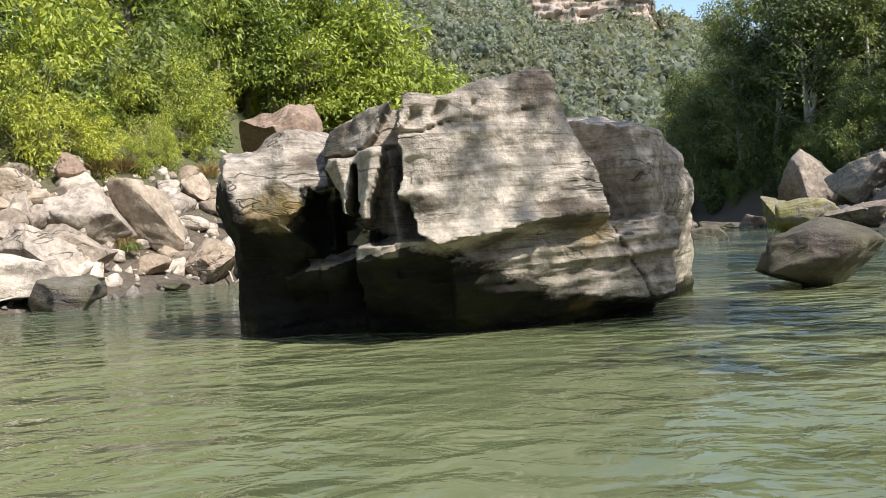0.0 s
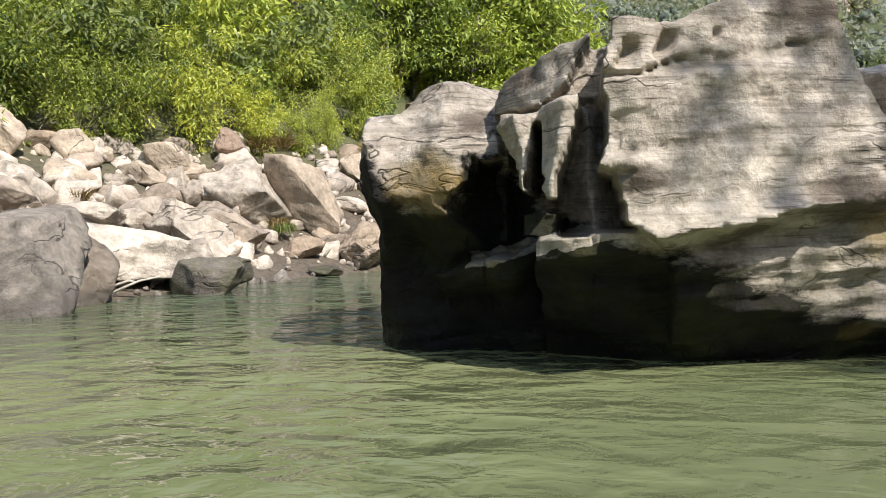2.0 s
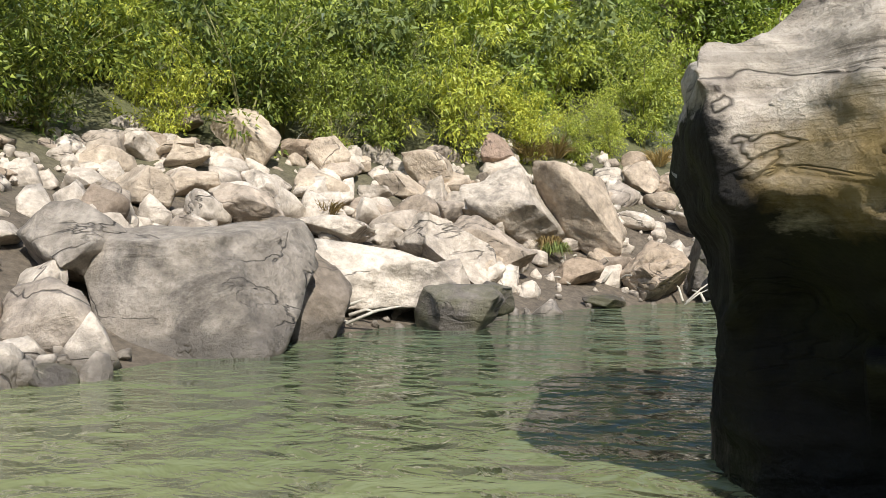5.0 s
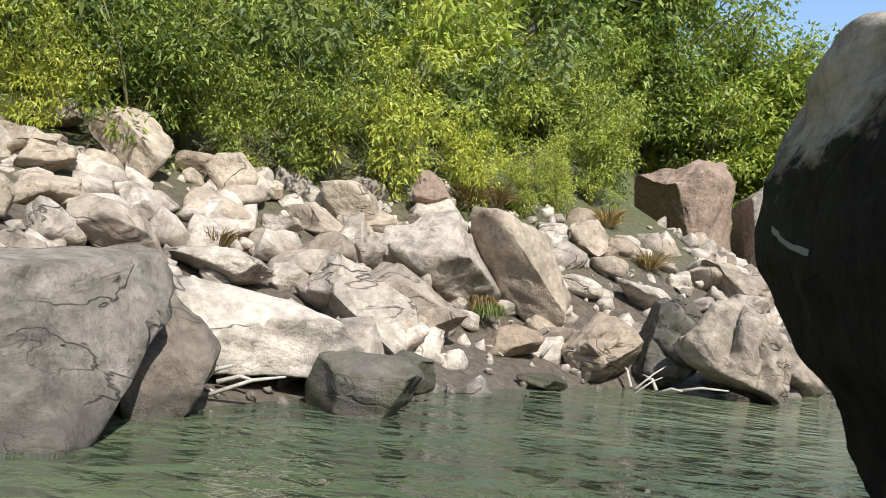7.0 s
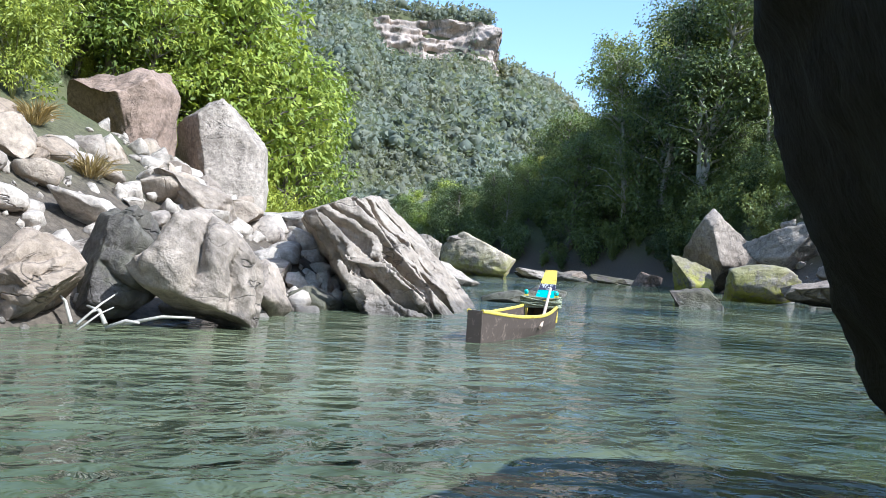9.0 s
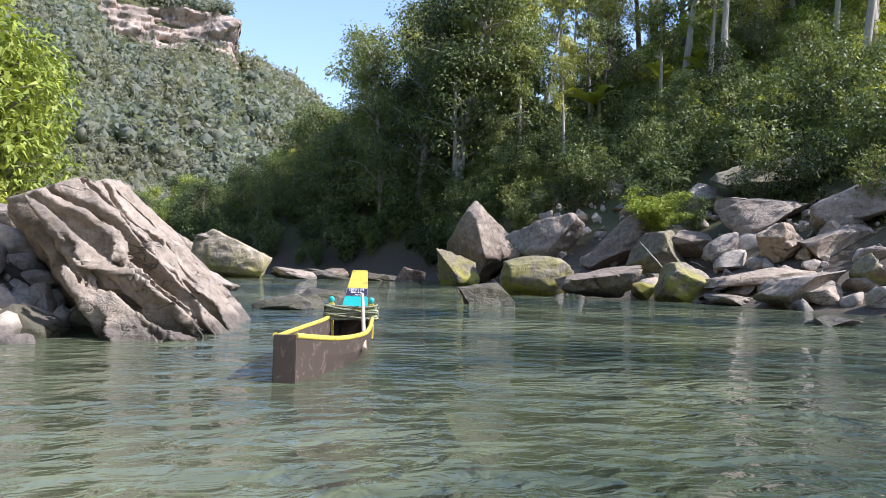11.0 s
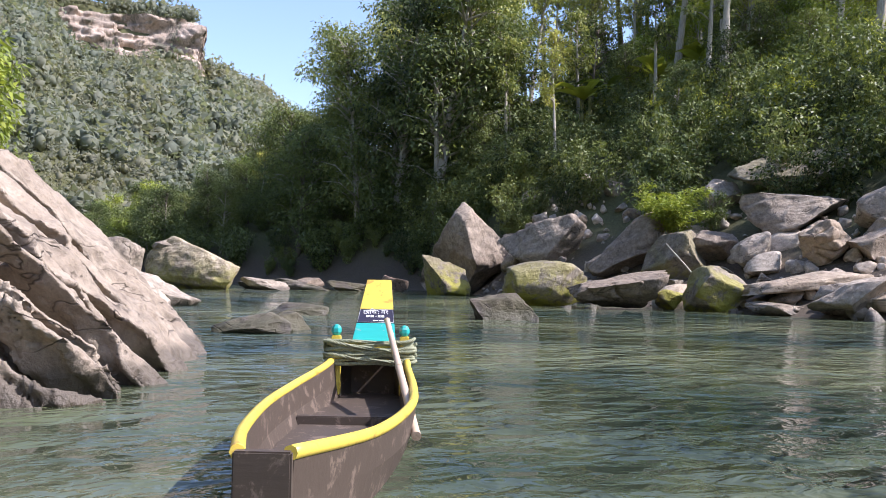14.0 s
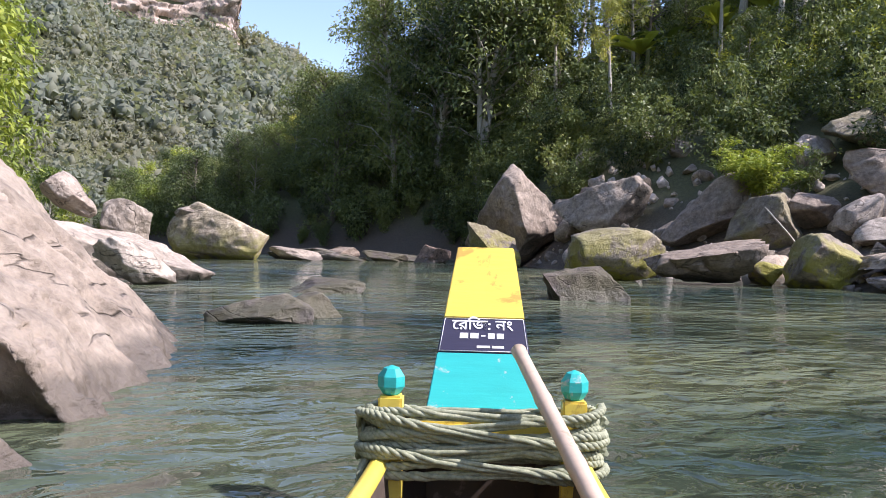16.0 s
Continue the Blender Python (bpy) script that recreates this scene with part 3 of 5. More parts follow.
    for hx, hz, hw, hh, deep in ((-0.07, 1.865, 0.055, 0.10, 0.14), (0.13, 1.93, 0.055, 0.10, 0.14), (0.42, 1.985, 0.030, 0.06, 0.09)):
        u = (x - hx - 0.35 * (z - hz)) / hw
        y = y + deep * np.clip(1 - np.abs((z - hz) / hh) ** 2.5, 0, 1) * np.where((u > -1) & (u < 1.2), np.clip(1.0 - (u + 1) / 2.2, 0, 1) ** 0.7, 0)
    # the west lobe over its scalloped lip
    lip = np.interp(x, [-2.2, -1.84, -1.66, -1.50, -1.33, -1.27, -1.22, -1.10, -1.01, -0.93], [1.60, 1.55, 1.43, 1.50, 1.53, 1.48, 1.43, 1.42, 1.36, 1.40])
    lobe = 7.55 + 0.95 * (z - 1.45) + np.where(x > -1.275, 0.05 + 0.30 * (x + 1.275), 0.10 * np.sin((x + 1.83) / 0.55 * 3.14)) + 0.04 * np.sin(8 * x + 5 * z)
    moss = 7.53 + 0.06 * np.sin(7 * x) + 1.25 * np.clip(1.10 + 0.04 * np.sin(11 * x) - z, 0, 0.40) + 0.25 * (-1.65 - np.minimum(x, -1.65))
    cave = np.where(z > 1.45 + 0.3 * (x + 1.2), 7.7, 8.0) + 0.2 * np.sin(5 * x)
    bound = np.interp(z, [0.80, 0.92, 1.07, 1.22, 1.40], [-1.05, -1.15, -1.28, -1.13, -1.10])
    under = np.where(x < bound, moss, cave)
    y = np.where(x < -0.93 + 0.03 * np.sin(14 * z), np.where(z > lip, lobe, under), np.where((x < -0.86) & (z > 0.8) & (z < 1.66), np.minimum(y + 0.2, 7.9), y))
    # the lower bed: jointed blocks that rise eastward
    west_top = np.interp(x, [-1.6, -1.3, -1.10, -0.81, -0.66, -0.62, -0.40, -0.10, 0.2], [0.58, 0.62, 0.68, 0.72, 0.80, 0.83, 0.87, 0.89, 0.80])
    ledge = np.where(x > -0.64, 7.02 + 0.12 * np.sin(5 * x), 7.60 + 0.10 * np.sin(9 * x)) + 2.2 * np.clip(west_top - 0.13 - z, 0, 0.14)
    ledge = ledge + 0.06 * between(x, -0.655, -0.632, 0.012) + 0.05 * between(x, -0.30, -0.285, 0.012) + 0.05 * between(x, -1.02, -1.00, 0.012)
    y = np.where((x > -1.35) & (x < 0.24) & (z < west_top), np.minimum(np.where(z < 0.6, 9, y), ledge), y)
    bed = 6.90 + 0.42 * x
    groove = 0.06 * between(z, 0.545 + 0.03 * x, 0.565 + 0.03 * x, 0.02) + 0.05 * between(z, top - 0.115, top - 0.10, 0.02) + 0.03 * np.sin(38 * (z - 0.1 * x)) * between(z, 0.3, 0.95, 0.1)
    step_in = 0.10 * ease((0.56 + 0.03 * x - z) / 0.03)
    y = np.where((x >= 0.16) & (z < top), bed + groove + step_in + 0.06 * between(x, 1.78 - 0.6 * (z - 0.7), 1.81 - 0.6 * (z - 0.7), 0.02), y)
    # the foot falls back to the waterline
    foot = np.interp(x, [-2.0, -1.7, -1.2, -0.5, 0.28, 1.0, 1.6, 2.4, 3.3], [8.50, 8.15, 8.30, 8.00, 7.70, 7.80, 8.15, 8.90, 9.9])
    start = np.interp(x, [-1.6, -0.2, 0.4, 1.2, 2.0], [0.60, 0.52, 0.42, 0.30, 0.22])
    y = y + np.clip((start - z) / start, 0, 1.6) ** 0.8 * np.clip(foot - y, 0.1, 2)
    # the cleft and the eastern lobe that stands apart
    cleft = np.interp(z, [0.9, 1.1, 1.38, 1.66, 1.80, 2.1], [1.66, 1.58, 1.51, 1.38, 1.30, 1.15])
    east = 8.62 - 1.40 * (x - cleft)
    east = np.maximum(east, 7.86 + 0.9 * (x - 2.02)) + 0.05 * np.sin(10 * z + 5 * x)
    return np.where((x > cleft) & (z > top), east, y)


def build_great_rock():
    cell = 0.024
    lo, hi = np.array([-2.66, 6.40, -0.55]), np.array([3.60, 12.70, 2.62])
    gx, gy, gz = (np.arange(a, b, cell, dtype=np.float32) for a, b in zip(lo, hi))
    # outlines at nine heights, from the south-west corner round by north to the south-east
    level = [-0.6, 0.0, 0.5, 0.93, 1.15, 1.4, 1.7, 2.0, 2.4]
    ring = [
        ((-1.55, 7.2), (-1.80, 8.6), (-1.95, 9.1), (-1.10, 9.9), (-0.3, 11.0), (0.6, 12.2), (3.2, 11.8), (3.3, 10.6), (2.3, 9.3)),
        ((-1.62, 7.2), (-1.95, 8.6), (-2.08, 9.0), (-1.25, 9.9), (-0.4, 11.0), (0.6, 12.4), (3.25, 11.8), (3.3, 10.5), (2.3, 9.3)),
        ((-1.62, 7.2), (-1.98, 8.6), (-2.04, 8.95), (-1.55, 10.0), (-0.70, 11.0), (0.5, 12.4), (3.3, 11.7), (3.2, 10.2), (2.4, 9.1)),
        ((-1.62, 7.2), (-1.98, 8.6), (-2.14, 9.15), (-1.92, 9.98), (-1.10, 10.9), (0.45, 12.3), (3.2, 11.4), (3.1, 9.8), (2.35, 8.5)),
        ((-1.62, 7.2), (-1.98, 8.2), (-2.31, 9.42), (-2.03, 9.95), (-1.22, 10.7), (0.4, 12.2), (3.1, 11.2), (3.0, 9.5), (2.2, 8.0)),
        ((-1.66, 7.2), (-1.97, 8.0), (-2.37, 9.45), (-2.06, 9.98), (-1.22, 10.6), (0.4, 12.2), (3.0, 11.2), (2.95, 9.4), (2.1, 7.8)),
        ((-1.82, 7.2), (-1.86, 7.85), (-2.32, 9.45), (-1.96, 9.92), (-1.15, 10.5), (0.4, 12.0), (2.8, 11.0), (2.75, 9.2), (2.05, 7.8)),
        ((-1.75, 7.2), (-1.78, 7.9), (-2.14, 9.2), (-1.72, 9.8), (-1.0, 10.4), (0.4, 11.8), (2.5, 10.9), (2.5, 9.0), (2.0, 7.8)),
        ((-1.3, 7.2), (-1.3, 8.1), (-1.75, 9.1), (-1.35, 9.6), (-0.8, 10.2), (0.4, 11.5), (2.3, 10.6), (2.2, 9.0), (1.9, 7.8)),
    ]
    mid = np.array([0.45, 9.3])
    turn = np.linspace(-math.pi, math.pi, 721)
    ray = np.stack([np.cos(turn), np.sin(turn)], -1)
    reach = []
    for row in ring:
        p = np.array([*row, (2.3, 6.2), (0.0, 5.6)]) - mid
        best = np.full(len(turn), 9.0)
        for a, b in zip(p, np.roll(p, -1, 0)):
            d = b - a
            den = ray[:, 0] * d[1] - ray[:, 1] * d[0]
            den = np.where(np.abs(den) < 1e-9, 1e-9, den)
            s = (a[0] * d[1] - a[1] * d[0]) / den
            k = (a[0] * ray[:, 1] - a[1] * ray[:, 0]) / den
            best = np.where((s > 0) & (k >= -1e-6) & (k <= 1 + 1e-6), np.minimum(best, s), best)
        soft = np.convolve(np.r_[best[-9:-1], best, best[1:9]], np.hanning(11)[1:-1] / np.hanning(11)[1:-1].sum(), "same")[8:-8]
        reach.append(soft)
    reach = smooth_curve(np.array(reach), False, 10)
    up = np.interp(gz, np.interp(np.arange(len(reach)) / 10, np.arange(9), level), np.arange(len(reach)))
    X, Y = np.meshgrid(gx, gy, indexing="ij")
    far, at = np.hypot(X - mid[0], Y - mid[1]), (np.arctan2(Y - mid[1], X - mid[0]) + math.pi) / (2 * math.pi) * 720
    i0 = np.clip(at.astype(int), 0, 719)
    fx = at - i0
    F = np.empty((len(gx), len(gy), len(gz)), np.float32)
    A, B = np.meshgrid(gx, gz, indexing="ij")
    flat = np.stack([A, 0 * A, B], -1)
    bend = fnoise(flat, 5.0, 3, 3)
    front = rock_front(A + 0.018 * bend, B + 0.018 * fnoise(flat, 6.0, 3, 7)).astype(np.float32)
    crest = np.interp(gx, [-2.5, -2.2, -1.83, -1.6, -1.35, -1.2, -1.0, -0.94, -0.86, -0.62, -0.36, -0.28, -0.2, 0.1, 0.48, 0.95, 1.1, 1.2, 1.36, 1.42, 1.7, 2.1, 2.5, 2.9, 3.2],
                      [1.5, 1.72, 1.73, 1.80, 1.92, 1.92, 1.84, 1.84, 1.93, 2.01, 2.03, 2.04, 2.05, 2.08, 2.17, 2.28, 2.25, 2.18, 1.96, 1.93, 1.92, 1.86, 1.70, 1.42, 1.0])
    roof = crest[:, None] + 0.14 * np.clip(Y - 7.9, 0, 1.3) - 0.10 * np.clip(Y - 10, 0, 3) + 0.04 * fnoise(np.stack([X, Y, 0 * X], -1), 2.2, 4, 5)
    for k, z in enumerate(gz):
        j = min(int(up[k]), len(reach) - 2)
        w = up[k] - j
        r = reach[j] * (1 - w) + reach[j + 1] * w
        body = (far - (r[i0] * (1 - fx) + r[i0 + 1] * fx)) * 0.85
        F[:, :, k] = np.maximum(np.maximum(body, (front[:, k][:, None] - Y) * 0.6), (z - roof) * 0.9)
    # relief: beds that dip a little, broad dints, fine pitting
    near = np.argwhere(np.abs(F) < 0.12)
    P = near * cell + lo
    slope = P * (0.5, 0.5, 1) + np.stack([0 * P[:, 0], 0 * P[:, 0], -0.12 * P[:, 0]], -1)
    relief = 0.016 * fnoise(slope * (0.5, 0.5, 7.0), 1.6, 4, 11) + 0.03 * np.abs(fnoise(P, 1.3, 3, 19)) + 0.018 * fnoise(P, 5.0, 3, 23)
    F[tuple(near.T)] += relief
    V, Q = net(F, lo, cell)
    # fine layers and grain on the open faces
    V[:, 1] += 0.007 * fnoise(V * (0.8, 0.8, 14.0) + (0, 0, 1) * (-0.12 * 14 * V[:, :1]), 2.0, 3, 31) + 0.006 * fnoise(V, 14.0, 3, 37)
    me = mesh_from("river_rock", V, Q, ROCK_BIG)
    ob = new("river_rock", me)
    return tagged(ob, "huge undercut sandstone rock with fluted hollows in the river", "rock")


build_great_rock()


# ---- the fluted rock on the point ----
def build_fluted_rock():
    cell = 0.03
    lo = np.array([-2.5, 22.1, -0.6])
    shape = (184, 216, 96)
    P = (np.stack(np.meshgrid(*(np.arange(n) for n in shape), indexing="ij"), -1) * cell + lo).astype(np.float32)
    x, y, z = P[..., 0], P[..., 1], P[..., 2]

    def half(a):
        return a.repeat(2, 0).repeat(2, 1).repeat(2, 2)[:shape[0], :shape[1], :shape[2]]

    low = fnoise(P[::4, ::4, ::4], 0.55, 2, 41).repeat(4, 0).repeat(4, 1).repeat(4, 2)[:shape[0], :shape[1], :shape[2]]
    fine = half(fnoise(P[::2, ::2, ::2], 1.7, 3, 43))
    # sheets that stand on edge and run down the slope, each a step lower towards the stream
    run = y + 0.16 * low + 0.07 * fine - 0.10 * (x - 0.5)
    plane = -6.72 - 1.007 * x + 0.338 * np.maximum(y, 24.2) + 0.05 * low - 0.06 * np.clip(26.3 - y, 0, 2)
    drop = 0.0 * x
    end, slots = 0.0 * x, []
    for k, (at, fall, deep, wide) in enumerate(((25.75, 0.0, 0.25, 0.055), (25.05, 0.04, 0.30, 0.06), (24.42, 0.10, 0.60, 0.10), (24.02, 0.10, 0.50, 0.085), (23.60, 0.28, 0.85, 0.13), (23.26, 0.14, 0.65, 0.10), (22.95, 0.28, 0.75, 0.12), (22.65, 0.40, 0.5, 0.09))):
        drop = drop + fall * ease((at - run) / 0.14 + 0.5) + 0.15 * deep * np.exp(-np.abs((run - at) / (1.6 * wide)) ** 1.6)
        slots.append((at, deep, wide * np.clip(0.55 + 1.3 * np.sin(1.9 * z - 0.8 * x + at * 9 + 2 * low), 0.0 if at > 24.1 else 0.35, 1.15)))
        end = end + (0.16, -0.10, 0.20, -0.22, 0.30, -0.05, 0.24, 0.2)[k] * ease((at - run) / 0.10 + 0.5) - 0.22 * np.exp(-(((run - at) / 0.09) ** 2))
    # cusped hollows worn by the flood, drawn out down the slope
    worn = P * (0.8, 1.5, 0.8)
    drop = drop + 0.26 * np.abs(half(fnoise(worn[::2, ::2, ::2], 1.5, 2, 61, 0.35))) + 0.05 * np.abs(fine)
    f = (z - plane + drop) * 0.62
    for at, deep, wide in slots:
        f = np.maximum(f, np.minimum(wide - np.abs(run - at - 0.02 - 0.75 * np.clip(plane - drop - z, -0.1, 1.2)) * 0.8, (deep * 1.25 - (plane - drop - z)) * 0.6))
    f = np.maximum(f, (z - 2.14 - 0.42 * (x + 0.46) - 0.06 * low) * 0.85)
    f = np.maximum(f, (-0.49 - 0.62 * z - x - 0.10 * fine - end * 0.8) * 0.72)
    f = np.maximum(f, (22.95 + 0.42 * np.clip(z, 0, 2) - y - 0.16 * low - 0.12 * fine) * 0.9)
    f = np.maximum(f, y - 28.1 + 0.25 * z)
    # worn pot-holes drawn out along the slope
    for hx, hy, hz, long_, wide in ((1.13, 24.42, 0.56, 0.26, 0.11), (0.32, 24.32, 1.08, 0.24, 0.10), (0.89, 26.80, 1.44, 0.22, 0.08), (0.19, 26.07, 1.82, 0.28, 0.08), (0.62, 25.3, 1.22, 0.14, 0.06), (0.0, 25.2, 1.80, 0.12, 0.06), (1.6, 26.3, 0.62, 0.12, 0.05), (-0.35, 23.9, 1.05, 0.2, 0.09), (0.35, 23.5, 0.55, 0.2, 0.09)):
        ox, oy, oz = x - hx, y - hy, z - hz
        along = (0.70 * ox - 0.71 * oz) / long_
        cross = (0.71 * ox + 0.70 * oz) / 0.16
        f = np.maximum(f, (1 - np.sqrt(along**2 + cross**2 + (oy / wide) ** 2 + 1e-6)) * wide)
    f[:, :, 0] = np.maximum(f[:, :, 0], 0.01)
    V, Q = net(f.astype(np.float32), lo, cell)
    V += 0.012 * np.stack([fnoise(V, 6.0, 3, 50 + k) for k in range(3)], -1)
    ob = new("fluted_rock", mesh_from("fluted_rock", V, Q, ROCK_FLUTE))
    return tagged(ob, "pale sandstone rock scored with deep rounded flutes on the bank", "rock")


build_fluted_rock()

# ---- boulders of the banks: seed, x, y, z, length, depth, height, dip, heading, material, label ----
BLOCKS = [
    (101, -7.08, 10.93, 0.66, 1.79, 1.56, 1.68, -5, 24, ROCK_GREY, "broad grey boulder with a worn hollow at the water's edge"),
    (102, -7.15, 12.30, 0.57, 1.54, 1.07, 0.84, 57, 24, ROCK_GREY, "grey boulder with a rounded shoulder at the water's edge"),
    (103, -7.27, 13.62, 0.62, 2.32, 1.45, 0.91, 15, 24, ROCK_PALE, "long pale slab of rock lying on the bank"),
    (104, -5.99, 13.79, 0.25, 1.08, 0.77, 0.63, 0, 24, ROCK_WET, "dark wet boulder standing in the shallows"),
    (105, -6.05, 14.73, 0.33, 0.70, 0.55, 0.53, 25, 24, ROCK_WET, "blue-grey wet stone in the shallows"),
    (106, -7.46, 16.29, 0.88, 1.66, 1.15, 0.90, 30, 24, ROCK_PALE, "pale tilted slab between larger boulders"),
    (107, -7.24, 17.15, 0.99, 1.34, 0.99, 0.84, 37, 24, ROCK_PALE, "bright white slab of smooth rock"),
    (108, -8.88, 15.09, 1.27, 1.31, 0.80, 0.48, 1, 24, ROCK_PALE, "flat pale boulder on the stony slope"),
    (109, -8.08, 18.30, 1.70, 0.97, 0.73, 0.65, 20, 24, ROCK_PALE, "white wedge-shaped boulder among slabs"),
    (110, -7.42, 18.64, 1.68, 1.86, 1.39, 1.23, 47, 24, ROCK_PALE, "large rounded pale boulder leaning on the slope"),
    (111, -8.61, 20.57, 2.88, 0.97, 0.71, 0.61, 73, 24, ROCK_RED, "narrow upright brown stone at the edge of the shrubs"),
    (112, -6.45, 19.68, 1.71, 2.40, 1.61, 1.18, 47, 24, ROCK_TAN, "tall leaning slab of pale rock with a tuft of grass"),
    (113, -11.29, 16.04, 2.98, 1.23, 0.94, 0.86, 37, 24, ROCK_TAN, "upright brown block on the stony slope"),
    (114, -11.38, 14.39, 2.50, 0.93, 0.62, 0.44, -20, 24, ROCK_TAN, "brown angular stone on the slope"),
    (115, -10.58, 13.95, 1.99, 0.90, 0.60, 0.43, 0, 24, ROCK_TAN, "flat tan stone on the slope"),
    (116, -9.43, 14.06, 1.59, 1.22, 0.81, 0.58, 35, 24, ROCK_PALE, "long tilted pale stone on the slope"),
    (117, -9.97, 13.73, 1.63, 0.57, 0.39, 0.29, 15, 24, ROCK_PALE, "small pale stone on the slope"),
    (118, -12.75, 16.08, 3.44, 0.53, 0.44, 0.45, -5, 24, ROCK_TAN, "tan stone below the shrubs"),
    (119, -11.86, 14.43, 2.69, 0.47, 0.42, 0.45, -5, 24, ROCK_PALE, "pale rounded stone below the shrubs"),
    (120, -11.09, 17.17, 2.82, 0.74, 0.55, 0.48, 5, 24, ROCK_TAN, "tan stone below the shrubs"),
    (121, -10.47, 17.37, 2.69, 0.83, 0.66, 0.63, 53, 24, ROCK_TAN, "tan upright stone on the slope"),
    (122, -9.89, 16.37, 2.03, 1.05, 0.70, 0.49, 20, 24, ROCK_TAN, "tan wedge-shaped stone on the slope"),
    (123, -10.07, 15.08, 2.04, 0.76, 0.54, 0.43, 53, 24, ROCK_PALE, "pale tilted stone on the slope"),
    (124, -9.39, 19.02, 2.54, 1.12, 0.83, 0.74, 40, 24, ROCK_TAN, "tan boulder below the shrubs"),
    (125, -9.35, 17.97, 2.13, 1.07, 0.69, 0.46, 10, 24, ROCK_TAN, "flat tan stone on the slope"),
    (126, -8.42, 16.02, 1.20, 0.67, 0.49, 0.42, -5, 24, ROCK_PALE, "pale stone among boulders"),
    (127, -10.32, 17.91, 2.61, 0.54, 0.41, 0.36, 5, 24, ROCK_TAN, "small tan stone on the slope"),
    (128, -9.46, 17.24, 1.99, 0.59, 0.41, 0.34, -5, 24, ROCK_PALE, "small pale stone on the slope"),
    (129, -8.58, 17.47, 1.55, 0.74, 0.52, 0.41, 5, 24, ROCK_PALE, "pale stone among boulders"),
    (130, -5.01, 19.15, 0.59, 1.01, 0.96, 1.12, 75, 24, ROCK_TAN, "tan fluted boulder at the water's edge"),
    (131, -4.18, 20.04, 0.72, 1.42, 1.08, 0.99, -57, 24, ROCK_WET, "dark fluted boulder at the water's edge"),
    (132, -3.18, 19.87, 0.66, 1.89, 1.39, 1.19, 40, 24, ROCK_PALE, "pale fluted boulder sloping into the water"),
    (133, -2.44, 21.75, 0.40, 1.05, 0.87, 0.87, 40, 24, ROCK_PALE, "pale smooth stone at the water's edge"),
    (134, -6.23, 22.85, 2.48, 0.85, 0.70, 0.71, -5, 24, ROCK_TAN, "tan block on the slope"),
    (135, -4.96, 21.97, 1.43, 1.25, 0.80, 0.52, 25, 24, ROCK_PALE, "pale slab on the slope"),
    (136, -6.14, 18.37, 0.59, 0.89, 0.62, 0.49, 0, 24, ROCK_TAN, "tan stone near the water"),
    (137, -5.42, 17.66, 0.15, 0.67, 0.40, 0.22, 3, 24, ROCK_WET, "flat wet stone at the water's edge"),
    (138, -4.10, 24.71, 1.99, 1.03, 0.77, 0.68, 16, 5, ROCK_TAN, "tan stone below the huge blocks"),
    (139, -3.47, 24.49, 1.46, 0.90, 0.60, 0.45, 6, 5, ROCK_PALE, "pale stone below the huge blocks"),
    (140, -1.33, 31.70, 1.55, 2.03, 1.36, 0.99, 1, -13, ROCK_PALE, "flat white slab of rock on the bank"),
    (141, -2.28, 26.68, 0.84, 1.45, 0.98, 0.72, 6, -13, ROCK_PALE, "pale smooth stone on the bank"),
    (142, -1.44, 23.76, 0.18, 0.84, 0.61, 0.51, -4, -13, ROCK_WET, "dark stone in the shallows"),
    (143, -1.72, 24.21, 0.45, 0.42, 0.37, 0.40, -4, -13, ROCK_PALE, "small pale stone in the shallows"),
    (144, -1.22, 24.77, 0.43, 0.44, 0.40, 0.44, 26, -13, ROCK_PALE, "small pale stone in the shallows"),
    (145, -0.76, 24.09, 0.15, 0.51, 0.37, 0.30, 26, -13, ROCK_WET, "dark stone in the shallows"),
    (146, -3.69, 24.78, 1.87, 1.52, 0.96, 0.61, 21, -13, ROCK_PALE, "pale slab on the bank"),
    (147, -2.90, 26.11, 1.67, 1.00, 0.70, 0.56, 6, -13, ROCK_TAN, "tan stone on the bank"),
    (148, 24.05, 53.89, 2.18, 4.76, 4.36, 4.92, 69, -33, ROCK_GREY, "pointed grey boulder by the rapids"),
    (149, 21.54, 51.89, 0.89, 2.82, 2.31, 2.31, 59, -33, ROCK_MOSS, "greenish split slab leaning on the pointed boulder"),
    (150, 24.88, 47.87, 2.42, 3.87, 2.84, 2.44, -16, -33, ROCK_GREY, "angular grey boulder on the shaded bank"),
    (151, 17.57, 38.93, 0.75, 3.35, 2.24, 1.63, -9, -33, ROCK_MOSS, "pale boulder with a dark hollow and yellow-green moss"),
    (152, 18.43, 36.20, 0.53, 3.25, 1.98, 1.14, -13, -33, ROCK_GREY, "dark fissured rock with a pale top"),
    (153, 23.74, 41.31, 2.31, 3.56, 2.43, 1.84, -23, -33, ROCK_GREY, "grey boulder on the shaded bank"),
    (154, 23.08, 38.22, 1.78, 2.37, 1.88, 1.81, -11, -33, ROCK_MOSS, "mossy boulder on the shaded bank"),
    (155, 24.14, 37.37, 2.32, 1.17, 1.28, 1.69, 79, -33, ROCK_GREY, "upright grey stone on the shaded bank"),
    (156, 24.11, 35.59, 2.07, 1.42, 1.06, 0.94, -29, -33, ROCK_PALE, "small pale stone on the shaded bank"),
    (157, 20.36, 33.90, 0.69, 1.99, 1.57, 1.49, -1, -33, ROCK_MOSS, "squat boulder coated in yellow-green moss"),
